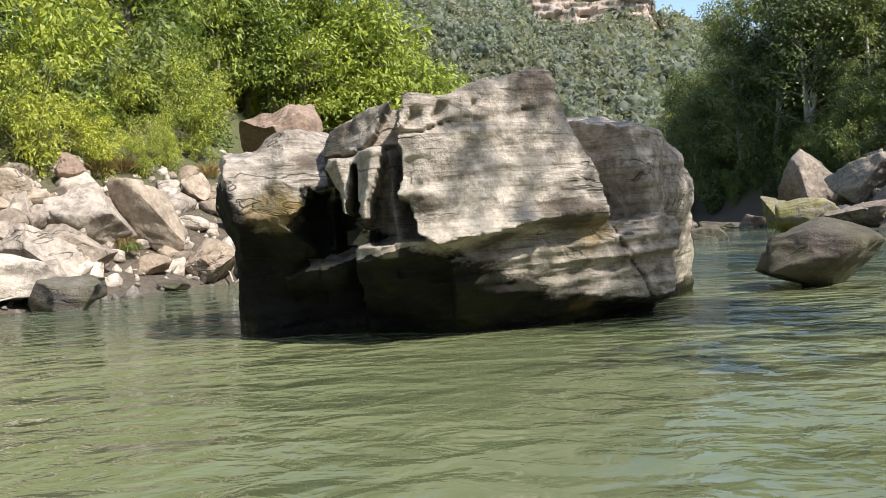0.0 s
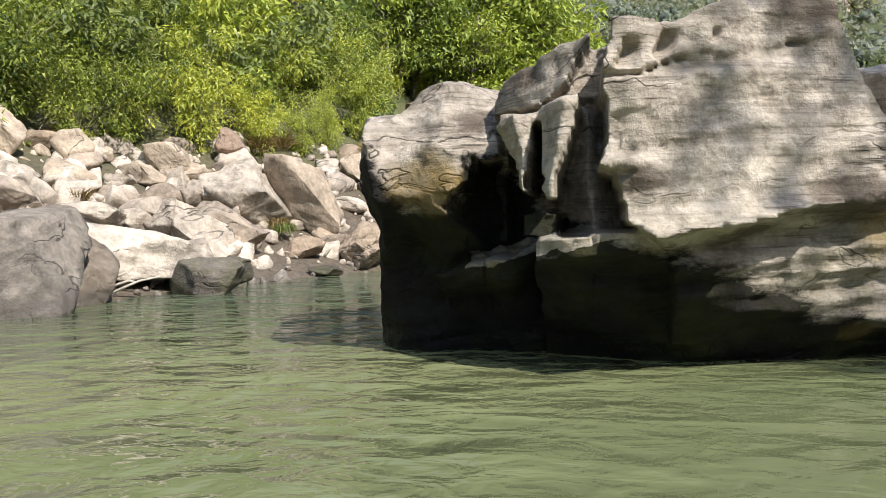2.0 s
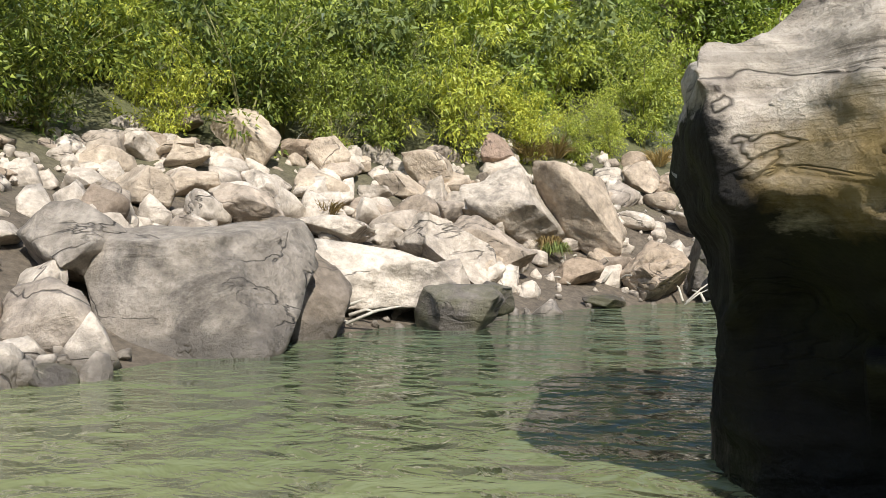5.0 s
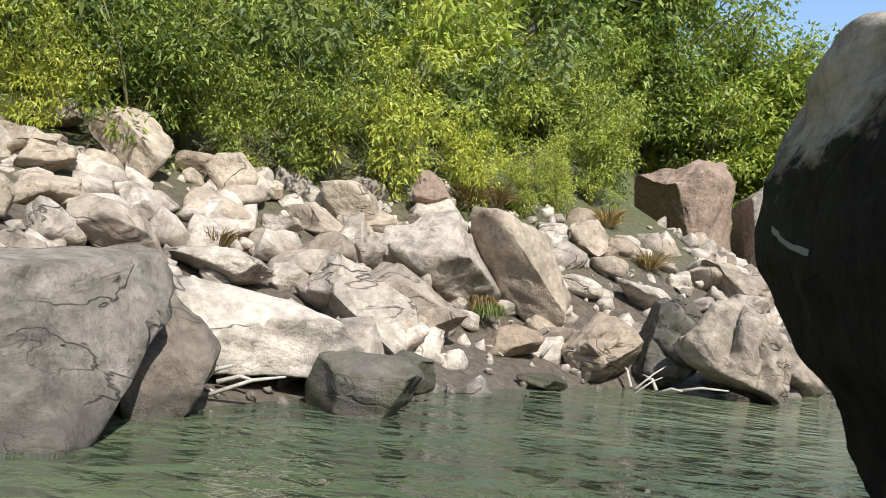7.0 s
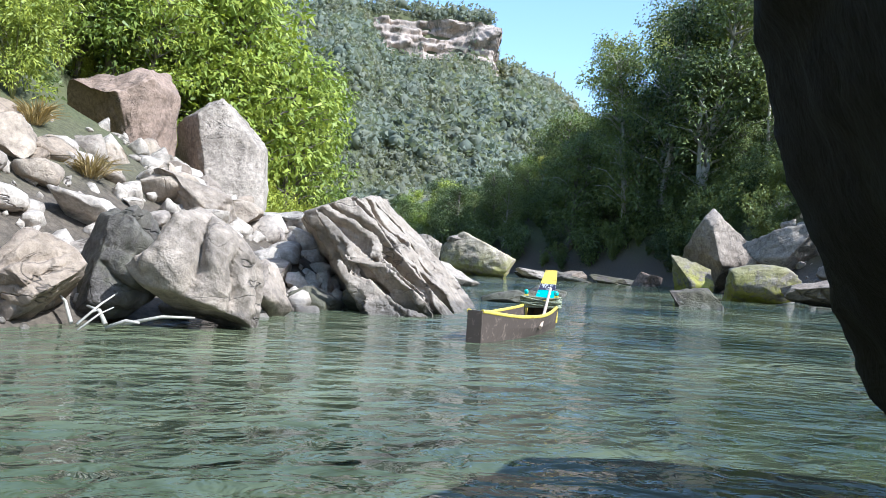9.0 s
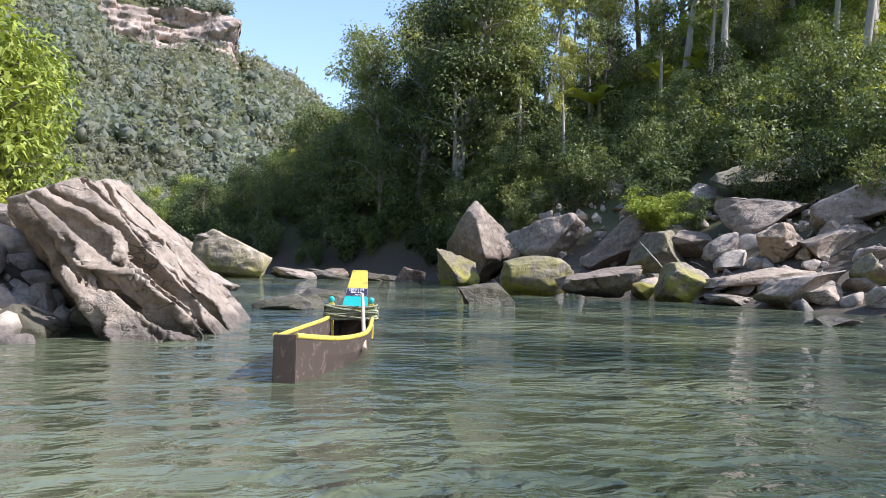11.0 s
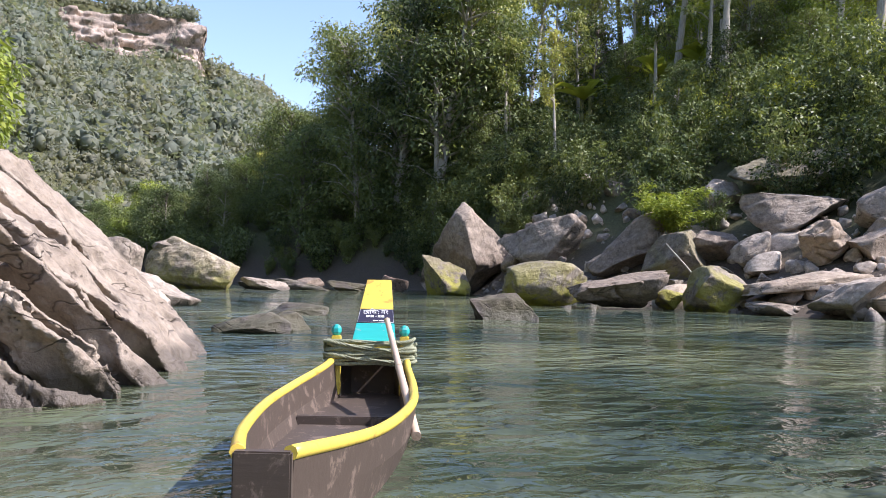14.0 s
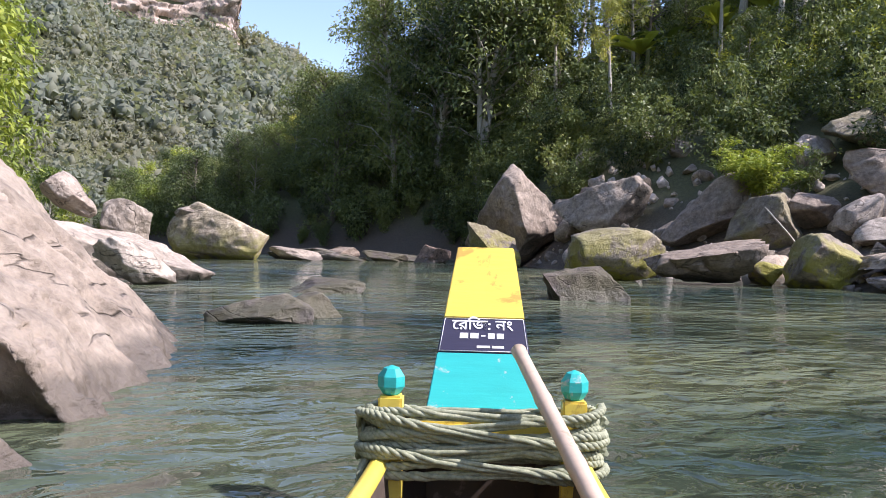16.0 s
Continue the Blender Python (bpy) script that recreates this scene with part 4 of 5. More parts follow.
    (158, 20.05, 35.63, 0.35, 1.10, 0.80, 0.68, -1, -33, ROCK_MOSS, "small mossy stone at the waterline"),
    (159, 27.86, 39.90, 4.70, 1.32, 1.22, 1.39, 59, -33, ROCK_PALE, "pale split stone near the bush"),
    (160, 30.37, 37.84, 5.68, 5.90, 3.35, 1.56, -11, -33, ROCK_MOSS, "long mossy grey slab high on the bank"),
    (161, 26.54, 35.66, 3.60, 3.70, 2.39, 1.62, -9, -33, ROCK_GREY, "flat grey slab on the bank"),
    (162, 23.43, 32.25, 2.29, 1.39, 1.37, 1.64, 79, -33, ROCK_TAN, "ridged tan boulder on the shaded bank"),
    (163, 26.28, 31.25, 3.76, 3.48, 2.30, 1.63, -11, -33, ROCK_GREY, "broad grey slab on the bank"),
    (164, 24.59, 30.82, 2.39, 2.56, 1.51, 0.80, -21, -33, ROCK_PALE, "pale flat stone on the bank"),
    (165, 21.78, 31.82, 1.02, 3.60, 1.89, 0.59, -6, -33, ROCK_TAN, "flat pinkish slab near the water"),
    (166, 20.65, 29.38, 0.71, 2.75, 1.65, 0.92, -23, -33, ROCK_GREY, "cracked grey rock at the water's edge"),
    (167, 21.95, 27.84, 1.24, 1.22, 1.08, 1.17, -1, -33, ROCK_MOSS, "round stone coated in green moss"),
    (168, 20.26, 31.62, 0.22, 1.69, 0.97, 0.46, -1, -33, ROCK_GREY, "low grey stone at the waterline"),
    (169, 14.14, 23.76, 0.11, 1.25, 0.69, 0.29, -1, -33, ROCK_WET, "low dark rock awash"),
    (170, 10.56, 31.85, 0.22, 1.50, 0.90, 0.80, -1, -33, ROCK_WET, "cone-shaped wet rock in the current"),
    (171, 3.86, 29.57, 0.10, 1.25, 0.75, 0.48, -4, -33, ROCK_WET, "low wet rock awash in the current"),
    (172, 6.77, 34.69, 0.09, 1.35, 0.70, 0.42, 5, -33, ROCK_WET, "small wet rock awash in the current"),
    (173, 17.69, 62.41, 0.25, 5.81, 2.98, 0.82, 4, -33, ROCK_WET, "flat dark ledge in the rapids"),
    (174, 22.19, 61.52, 0.16, 3.88, 1.97, 0.49, 3, -33, ROCK_WET, "thin ledge in the rapids"),
    (175, 12.19, 61.97, 0.90, 5.1, 3.8, 3.5, 4, -33, ROCK_SIDE, "round tan boulder with mossy flanks in the stream"),
    (176, 10.59, 62.08, 2.27, 1.57, 0.99, 0.63, -1, -33, ROCK_GREY, "grey knob lying on the round boulder"),
    (177, 4.67, 43.59, 1.38, 1.38, 1.24, 1.38, 59, -30, ROCK_PALE, "pale rounded boulder behind the fluted rock"),
    (178, 3.95, 38.16, 0.47, 1.57, 1.03, 0.72, 29, -30, ROCK_PALE, "pale slab behind the fluted rock"),
    (179, 3.06, 42.13, 2.01, 1.43, 0.98, 0.75, 29, -30, ROCK_GREY, "grey stone behind the fluted rock"),
    (180, -8.39, 10.24, 1.09, 0.85, 0.87, 1.08, 81, 24, ROCK_GREY, "grey rounded boulder at the water's edge"),
    (181, -6.74, 8.79, 0.07, 0.43, 0.29, 0.22, 11, 24, ROCK_WET, "low dark rock at the water's edge"),
    (182, -11.67, 13.92, 2.62, 0.73, 0.58, 0.57, 21, 24, ROCK_PALE, "pale rounded stone on the slope"),
    (183, -11.17, 14.38, 2.52, 0.85, 0.63, 0.54, -19, 24, ROCK_TAN, "tan stone on the slope"),
    (184, -10.43, 12.88, 1.88, 0.98, 0.70, 0.57, 6, 24, ROCK_TAN, "flat brown stone on the slope"),
    (185, -10.50, 12.01, 1.89, 0.68, 0.49, 0.40, 1, 24, ROCK_PALE, "pale stone on the slope"),
    (186, 4.85, 10.31, 0.43, 1.60, 1.11, 0.87, -2, -1, ROCK_MOSS, "low dark boulder with green moss in the stream"),
]
BLOCKS += [
    (193, -8.5, 50.5, 5.7, 4.9, 5.0, 6.4, 0, 6, ROCK_RED, "huge reddish block with a sheer face above the bank"),
    (194, 15.6, 60.6, 0.22, 2.6, 1.5, 0.8, 6, -20, ROCK_GREY, "jagged pale ledge in the rapids"),
    (195, 18.2, 61.4, 0.28, 2.2, 1.4, 0.9, -7, -30, ROCK_GREY, "jagged pale ledge in the rapids"),
    (196, 20.4, 60.2, 0.20, 2.4, 1.3, 0.7, 9, -25, ROCK_WET, "dark broken ledge in the rapids"),
    (197, 22.6, 59.0, 0.35, 2.0, 1.6, 1.2, -5, -33, ROCK_RED, "reddish stone beside the rapids"),
    (198, 4.6, 29.9, 0.10, 0.75, 0.55, 0.50, 8, -10, ROCK_WET, "rounded wet rock awash in the current"),
    (190, 3.6, 41.0, 0.1, 5.0, 3.4, 2.2, 5, -20, ROCK_PALE, "low pale rock that carries smaller boulders"),
    (191, -4.0, 53.0, 4.7, 4.6, 5.0, 6.4, 0, 5, ROCK_GREY, "huge grey rounded block beside the reddish one"),
]
# flat sides that set some blocks apart: direction and distance from the middle
SIDES = {
    101: ((0.1, -0.15, 1.0, 0.42), (0.2, -1.0, 0.25, 0.62), (1.0, -0.45, 0.45, 0.66)),
    193: ((-0.70, -0.55, -0.45, 0.48), (0.50, -0.25, 0.85, 0.58), (0.80, -0.60, -0.10, 0.60), (-0.5, 0.1, 0.85, 0.80)),
    191: ((0.1, -1.0, 0.15, 0.55), (0.45, -0.2, 0.85, 0.66), (-0.35, -0.1, 0.9, 0.72), (1.0, -0.25, 0.0, 0.76)),
}
for seed, x, y, z, sx, sy, sz, dip, heading, mat, label in BLOCKS:
    big = max(sx, sz)
    if seed == 101:
        x, z, sx, sy, sz, mat = x - 0.42, 0.44, 2.25, 1.85, 1.66, ROCK_STAIN
    if seed in (102, 180):
        mat = ROCK_STAIN
    if seed == 186:
        mat = ROCK_WET
    sides = SIDES[seed] if seed in SIDES else ()
    boulder("boulder", seed, (x, y, z - 0.05), (sx * 1.06, sy * 1.15, sz * 1.08), (0, dip, heading), mat, label, sub=6 if big > 4.8 or seed in FLUTED else 5 if big > 1.2 else 4, cuts=5 if sides else 3 if seed == 175 else 15, rough=0.05, deep=0.80, boxy=0.62 if sides else 0.9 if seed == 175 else 0.8, planes=sides)


# ---- loose stones ----
def build_stones():
    rng = np.random.default_rng(41)
    kinds = []
    for k in range(12):
        mat = (ROCK_PALE, ROCK_TAN, ROCK_PALE, ROCK_GREY)[k % 4]
        v, f = boulder_points(300 + k, (1.0, rng.uniform(0.65, 0.9), rng.uniform(0.45, 0.75)), 3, 9, 0.05)
        kinds.append(mesh_from("stone", v, f, mat))

    def drop(x, y, s, mesh, group):
        z = float(land(x, y))
        ob = new("stone", mesh)
        ob.matrix_world = pose(x, y, z + 0.10 * s, rng.uniform(-25, 25), rng.uniform(-25, 25), rng.uniform(0, 360)) @ Matrix.Scale(s, 4)
        grey = mesh.materials[0] == ROCK_GREY
        tagged(ob, "loose grey river stone among boulders" if grey else "loose pale river stone among boulders", "stone", group)

    for _ in range(260):
        y = rng.uniform(6, 30)
        d = rng.uniform(0.1, 1.0) ** 1.0 * 5.6
        s = rng.choice([0.35, 0.5, 0.7, 0.9]) * rng.uniform(0.8, 1.2)
        drop(left_shore(y) - d, y, s, kinds[rng.integers(12)], "loose stones of the sunny bank")
    for _ in range(45):
        y = rng.uniform(30, 62)
        drop(left_shore(y) - rng.uniform(0.2, 8), y, rng.uniform(0.6, 1.9), kinds[rng.integers(12)], "loose stones of the sunny bank")
    for _ in range(62):
        y = rng.uniform(22, 56)
        drop(right_shore(y) + rng.uniform(0.0, 8), y, rng.uniform(0.5, 1.8), kinds[rng.integers(12)], "loose stones of the shaded bank")
    # cobbles too many to count
    V, Fc = [], []
    base, tri = boulder_points(350, (1, 0.8, 0.6), 2, 7, 0.05)
    tri = np.array(tri)
    for _ in range(2000):
        left = rng.random() < 0.7
        y = rng.uniform(5, 40) if left else rng.uniform(22, 55)
        x = left_shore(y) - rng.uniform(-0.4, 6.2) if left else right_shore(y) + rng.uniform(-0.3, 7)
        if -9.2 < x < -6.2 and 9.8 < y < 12.6:
            continue
        s = rng.uniform(0.08, 0.28) if rng.random() < 0.7 else rng.uniform(0.35, 0.75)
        m = np.array(Euler(rng.uniform(0, 6.3, 3)).to_matrix()) * s
        Fc.append(tri + sum(map(len, V)) if not V else tri + len(base) * len(V))
        V.append(base @ m.T + (x, y, float(land(x, y)) + 0.03))
    ob = new("cobbles", mesh_from("cobbles", np.concatenate(V), np.concatenate(Fc), ROCK_PALE))
    tagged(ob, "pale cobbles lying between the boulders of both banks", "cobbles", kind="stuff")


build_stones()


# ---- plants ----
def leaf_cards(rng, base, way, length, width, fold=0.0, plain=False, facing=None):
    """Pointed leaves, one face each (three-cornered where plain): base points, directions, lengths and widths."""
    n = len(base)
    way = way / np.linalg.norm(way, axis=1, keepdims=True)
    side = np.cross(way, rng.normal(size=(n, 3)) if facing is None else facing + rng.normal(size=(n, 3)) * 0.45)
    side /= np.linalg.norm(side, axis=1, keepdims=True) + 1e-9
    mid = base + way * (length * (0.15 if plain else 0.45))[:, None]
    drop = np.zeros((n, 3))
    drop[:, 2] = -length * fold
    if plain:
        V = np.stack([mid + side * (width / 2)[:, None], base + way * length[:, None] + drop, mid - side * (width / 2)[:, None]], 1).reshape(-1, 3)
        return V, np.arange(3 * n).reshape(-1, 3)
    V = np.stack([base, mid + side * (width / 2)[:, None], base + way * length[:, None] + drop, mid - side * (width / 2)[:, None]], 1).reshape(-1, 3)
    return V, np.arange(4 * n).reshape(-1, 4)


def crown_mesh(name, rng, clumps, per, spread, length, width, mat, hang=0.3, plain=True):
    """Leaves about twig ends. clumps: rows of x, y, z, radius."""
    C = np.array(clumps)
    k = rng.integers(len(C), size=len(C) * per)
    d = rng.normal(size=(len(k), 3))
    d /= np.linalg.norm(d, axis=1, keepdims=True)
    r = C[k, 3] * rng.uniform(0.35, 1.0, len(k)) ** 0.6 * spread
    base = C[k, :3] + d * r[:, None] * (1, 1, 0.8)
    way = d * 0.8 + rng.normal(size=d.shape) * 0.55
    way[:, 2] -= hang
    L = length * rng.uniform(0.6, 1.3, len(k))
    V, F = leaf_cards(rng, base, way, L, width * rng.uniform(0.7, 1.2, len(k)), 0.12, plain, d * 0.9 + (0, 0, 0.55))
    return mesh_from(name, V, F, mat, False)


def limb_bm(rng, lines):
    bm = bmesh.new()
    for pts, r0, r1, sides in lines:
        n = len(pts)
        tube(bm, pts, [r0 + (r1 - r0) * i / (n - 1) for i in range(n)], sides)
    return bm


def make_shrub(seed, leafmat, per=34, leaf=0.17, wide=0.030, label="", stemmat=None):
    """A bamboo-like shrub about 2.6 m tall: arching stems that carry sprays of narrow leaves."""
    rng = np.random.default_rng(seed)
    root = new("shrub")
    lines, clumps = [], []
    for _ in range(12):
        a, lean, h = rng.uniform(0, 6.283), rng.uniform(0.3, 1.25), rng.uniform(1.3, 2.7)
        pts = [(math.cos(a) * lean * s**1.7, math.sin(a) * lean * s**1.7, h * (s - 0.16 * s**3)) for s in (0, 0.3, 0.55, 0.8, 1.0)]
        lines.append((pts, 0.016, 0.004, 4))
        for s in (0.3, 0.45, 0.6, 0.75, 0.9, 1.0):
            q = np.array([math.cos(a) * lean * s**1.7, math.sin(a) * lean * s**1.7, h * (s - 0.16 * s**3)])
            clumps.append((*(q + rng.normal(size=3) * 0.18), rng.uniform(0.14, 0.32)))
    part("stalk", limb_bm(rng, lines), stemmat or CULM, root)
    part_mesh("crown", crown_mesh("crown", rng, clumps, per, 1.0, leaf, wide, leafmat, 0.25, True), root)
    return tagged(root, label, "shrub")


def make_tree(seed, leafmat, barkmat, height, bole, radius, clumps_n, per, leaf, wide, label, flat=0.75):
    """A broadleaf tree: a tapered trunk, limbs that end in clumps of leaves."""
    rng = np.random.default_rng(seed)
    root = new("tree")
    bend = rng.normal(size=2) * height * 0.03
    spine = [(bend[0] * s * s, bend[1] * s * s, height * 0.92 * s) for s in np.linspace(0, 1, 7)]
    spine[0] = (0, 0, -0.6)
    limbs, clumps = [(spine, height * 0.016 + 0.03, 0.03, 7)], []
    for i in range(clumps_n):
        s = bole + (1 - bole) * rng.uniform(0, 1) ** 0.8
        start = np.array([bend[0] * s * s, bend[1] * s * s, height * 0.92 * s])
        a = rng.uniform(0, 6.283)
        reach = radius * math.sqrt(max(0.08, 1 - ((s - bole) / (1 - bole) - 0.35) ** 2 * 1.5)) * rng.uniform(0.35, 1.0)
        end = start + (math.cos(a) * reach, math.sin(a) * reach, reach * rng.uniform(0.05, 0.6) * flat)
        limbs.append(([start - (0, 0, reach * 0.25), (start + end) / 2 + (0, 0, reach * 0.05), end], height * 0.005 + 0.012, 0.008, 4))
        clumps.append((*end, radius * rng.uniform(0.22, 0.40)))
        if rng.random() < 0.6:
            clumps.append((*(start * 0.4 + end * 0.6 + rng.normal(size=3) * 0.2), radius * rng.uniform(0.18, 0.3)))
    part("trunk", limb_bm(rng, limbs), barkmat, root)
    part_mesh("crown", crown_mesh("crown", rng, clumps, per, 1.0, leaf, wide, leafmat, 0.35), root)
    return tagged(root, label, "tree")


SKY_HEAD = [-90, 8, 12.6, 18.2, 20.7, 22.3, 23.5, 24.3, 24.9, 26, 28, 32, 40, 90]
SKY_UP = [30, 3.5, 5.6, 7.2, 9.8, 11.8, 13.0, 14.0, 18.5, 23, 26, 29, 30, 30]


def room(x, y):
    """How tall a plant of the shaded side may grow at x, y under the valley's skyline."""
    head = math.degrees(math.atan2(x + 1.7, y - 14))
    return math.hypot(x + 1.7, y - 14) * math.tan(radians(float(np.interp(head, SKY_HEAD, SKY_UP)))) + 0.95 - float(land(x, y))


def poses(spots, rng, low, high, sink, tall, capped):
    for x, y in spots:
        s = rng.uniform(low, high)
        if capped:
            s = min(s, room(x, y) / tall * rng.uniform(0.62, 1.12))
            if s < 0.28 * low:
                continue
        yield pose(x, y, float(land(x, y)) - sink, rng.uniform(-7, 7), rng.uniform(-7, 7), rng.uniform(0, 360)) @ Matrix.Diagonal((s * rng.uniform(0.85, 1.15), s * rng.uniform(0.85, 1.15), s, 1))


def grown(kinds, group, spots, rng, low, high, sink=0.1, tall=2.7, capped=False):
    """Copies of the kinds at the spots, turned and scaled at random."""
    for m in poses(spots, rng, low, high, sink, tall, capped):
        tagged(copy_thing(kinds[rng.integers(len(kinds))], m), group=group)


def undergrowth(kinds, label, mat, spots, rng, low, high, capped=False):
    """A thicket too dense to count: the crowns of the kinds at the spots, in one mesh."""
    crowns = []
    for ob in kinds:
        me = [o for o in ob.children if o.name.startswith("crown")][0].data
        co = np.empty(len(me.vertices) * 3, np.float32)
        me.vertices.foreach_get("co", co)
        crowns.append(co.reshape(-1, 3))
    V = []
    for m in poses(spots, rng, low, high, 0.1, 2.7, capped):
        a = np.array(m)
        V.append(crowns[rng.integers(len(crowns))] @ a[:3, :3].T + a[:3, 3])
    V = np.concatenate(V)
    ob = new("undergrowth", mesh_from("undergrowth", V, np.arange(len(V)).reshape(-1, 3), mat, False))
    tagged(ob, label, "undergrowth", kind="stuff")


def scatter(rng, n, ys, ds, side, gap):
    """Spots on a bank, by the distance ds from the shore, at least a gap apart."""
    out = []
    for _ in range(n * 12):
        y = rng.uniform(*ys)
        d = rng.uniform(*ds)
        x = float(left_shore(y) - d if side < 0 else right_shore(y) + d)
        if side < 0 and 24 < y < 49 and -2.5 - 6.4 * (y - 8) / 42.6 - 2.6 < x:
            continue
        if side < 0 and 49 <= y < 61 and x > -13:
            continue
        if all((x - a) ** 2 + (y - b) ** 2 > gap * gap for a, b in out):
            out.append((x, y))
            if len(out) == n:
                break
    return out


def clear(ob):
    for o in (*ob.children_recursive, ob):
        bpy.data.objects.remove(o)


def plant_banks():
    rng = np.random.default_rng(77)
    near = [make_shrub(400 + k, LEAF_BAMBOO, 70, 0.10, 0.036, "yellow-green bamboo shrub on the sunlit slope") for k in range(5)]
    mid = [make_shrub(410 + k, LEAF_BAMBOO, 24, 0.19, 0.062, "yellow-green bamboo shrub on the sunlit slope") for k in range(4)]
    green = [make_shrub(420 + k, LEAF_BROAD, 20, 0.22, 0.09, "leafy green shrub on the wooded slope") for k in range(3)]
    dusk = [make_shrub(430 + k, LEAF_SHADE, 28, 0.15, 0.07, "shrub on the shaded bank, shade put into its leaf colour") for k in range(4)]
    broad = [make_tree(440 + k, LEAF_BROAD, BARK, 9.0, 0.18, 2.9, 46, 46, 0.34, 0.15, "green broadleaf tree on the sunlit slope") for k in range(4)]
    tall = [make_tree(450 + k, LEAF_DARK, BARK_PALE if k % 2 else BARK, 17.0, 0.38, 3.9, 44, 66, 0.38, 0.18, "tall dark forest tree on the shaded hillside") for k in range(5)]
    low = [make_tree(480 + k, LEAF_SHADE, BARK_PALE if k % 2 else BARK, 10.0, 0.12, 2.6, 44, 80, 0.26, 0.12, "tree over the shaded shore, shade put into its leaf colour") for k in range(4)]
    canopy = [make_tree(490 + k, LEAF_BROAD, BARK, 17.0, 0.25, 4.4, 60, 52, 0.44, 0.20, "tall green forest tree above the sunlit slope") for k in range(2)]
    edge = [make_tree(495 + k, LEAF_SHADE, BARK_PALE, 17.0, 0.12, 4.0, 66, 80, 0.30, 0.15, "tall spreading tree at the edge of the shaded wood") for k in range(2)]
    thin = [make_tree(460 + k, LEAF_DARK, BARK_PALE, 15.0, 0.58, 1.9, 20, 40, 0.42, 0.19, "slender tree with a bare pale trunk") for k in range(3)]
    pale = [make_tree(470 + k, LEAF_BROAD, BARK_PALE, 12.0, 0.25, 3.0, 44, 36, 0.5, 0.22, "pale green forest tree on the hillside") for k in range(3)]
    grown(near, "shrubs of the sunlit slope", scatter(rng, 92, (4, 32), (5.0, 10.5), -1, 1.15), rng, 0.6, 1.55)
    # darkened leaves give the shadowed gaps behind the front shrubs
    undergrowth(green, "thicket behind the bamboo shrubs, darkened for the shaded gaps", LEAF_SHADE, scatter(rng, 95, (2, 48), (7.5, 18), -1, 1.4), rng, 0.9, 1.4)
    undergrowth(mid, "yellow-green bamboo thicket on the sunlit slope", LEAF_BAMBOO, scatter(rng, 80, (2, 48), (10.5, 24), -1, 1.6) + scatter(rng, 110, (52, 95), (3.0, 20), -1, 1.4), rng, 0.9, 1.6)
    grown(near, "shrubs of the sunlit slope", [(-6.9, 25.4), (-7.7, 27.5), (-8.4, 30), (-9.4, 33), (-10.3, 36), (-11.5, 40), (-12.8, 43)], rng, 0.9, 1.5)
    grown(green, "green shrubs of the slope", scatter(rng, 22, (4, 32), (6.5, 11), -1, 2.2), rng, 0.6, 1.2)
    grown(green, "green shrubs of the slope", scatter(rng, 60, (4, 60), (7, 26), -1, 1.6), rng, 0.8, 1.5)
    grown(broad, "trees of the sunlit slope", scatter(rng, 70, (28, 95), (10, 34), -1, 2.6), rng, 0.7, 1.25)
    grown(broad, "trees of the sunlit slope", scatter(rng, 30, (-2, 28), (15, 34), -1, 2.4), rng, 0.9, 1.5)
    grown(broad, "trees above the bend", scatter(rng, 36, (52, 92), (3, 26), -1, 2.8), rng, 0.9, 1.5)
    grown(broad, "trees above the bend", [(-1.6, 67.5), (-2.8, 64.5), (-5.6, 66.5)], rng, 1.5, 1.8)
    grown(canopy, "trees above the bend", [(-4.2, 67), (-7.6, 64.5), (-11, 62), (-14.5, 60), (-18, 56), (-21, 50), (-9.5, 69), (-16, 64)], rng, 0.95, 1.15)
    # the shaded side: low trees darkened for shade along the shore, an opener slope with sunlit brush above, tall trees
    # over all
    grown(dusk, "shrubs of the shaded bank", scatter(rng, 56, (24, 62), (5.5, 16), 1, 1.7), rng, 0.5, 1.7)
    grown(dusk, "shrubs of the shaded bank", [(x, y) for x, y in zip(rng.uniform(27.5, 35, 26), rng.uniform(50, 68, 26))], rng, 0.6, 1.6)
    undergrowth(dusk, "thicket under the shaded trees, shade put into its leaf colour", LEAF_SHADE, scatter(rng, 45, (26, 50), (9, 24), 1, 1.8) + scatter(rng, 60, (66, 110), (8, 28), 1, 1.8) + scatter(rng, 80, (60, 112), (0.6, 9), 1, 1.5), rng, 1.1, 2.0, True)
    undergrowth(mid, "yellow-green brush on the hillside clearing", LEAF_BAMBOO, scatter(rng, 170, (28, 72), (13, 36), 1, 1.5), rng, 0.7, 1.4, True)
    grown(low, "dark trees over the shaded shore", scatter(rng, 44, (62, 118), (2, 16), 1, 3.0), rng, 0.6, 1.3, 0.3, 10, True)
    grown(low, "dark trees over the shaded shore", scatter(rng, 9, (46, 62), (14, 24), 1, 4.0), rng, 0.4, 0.7, 0.3, 10, True)
    grown(tall, "trees of the shaded hillside", scatter(rng, 26, (66, 130), (20, 60), 1, 5.2) + scatter(rng, 16, (40, 66), (34, 60), 1, 5.5), rng, 0.6, 1.25, 0.3, 17, True)
    grown(tall, "trees of the shaded hillside", [(34, 69.5), (37, 72)], rng, 0.95, 1.25, 0.3, 17, True)
    grown(tall, "trees of the shaded hillside", scatter(rng, 14, (34, 84), (30, 62), 1, 4.6), rng, 0.75, 1.2, 0.3, 17, True)
    grown(edge, "trees of the shaded hillside", [(27.4, 73), (29.5, 71), (31.5, 75), (30.2, 66.5), (33, 66)], rng, 0.85, 1.2, 0.3, 17, True)
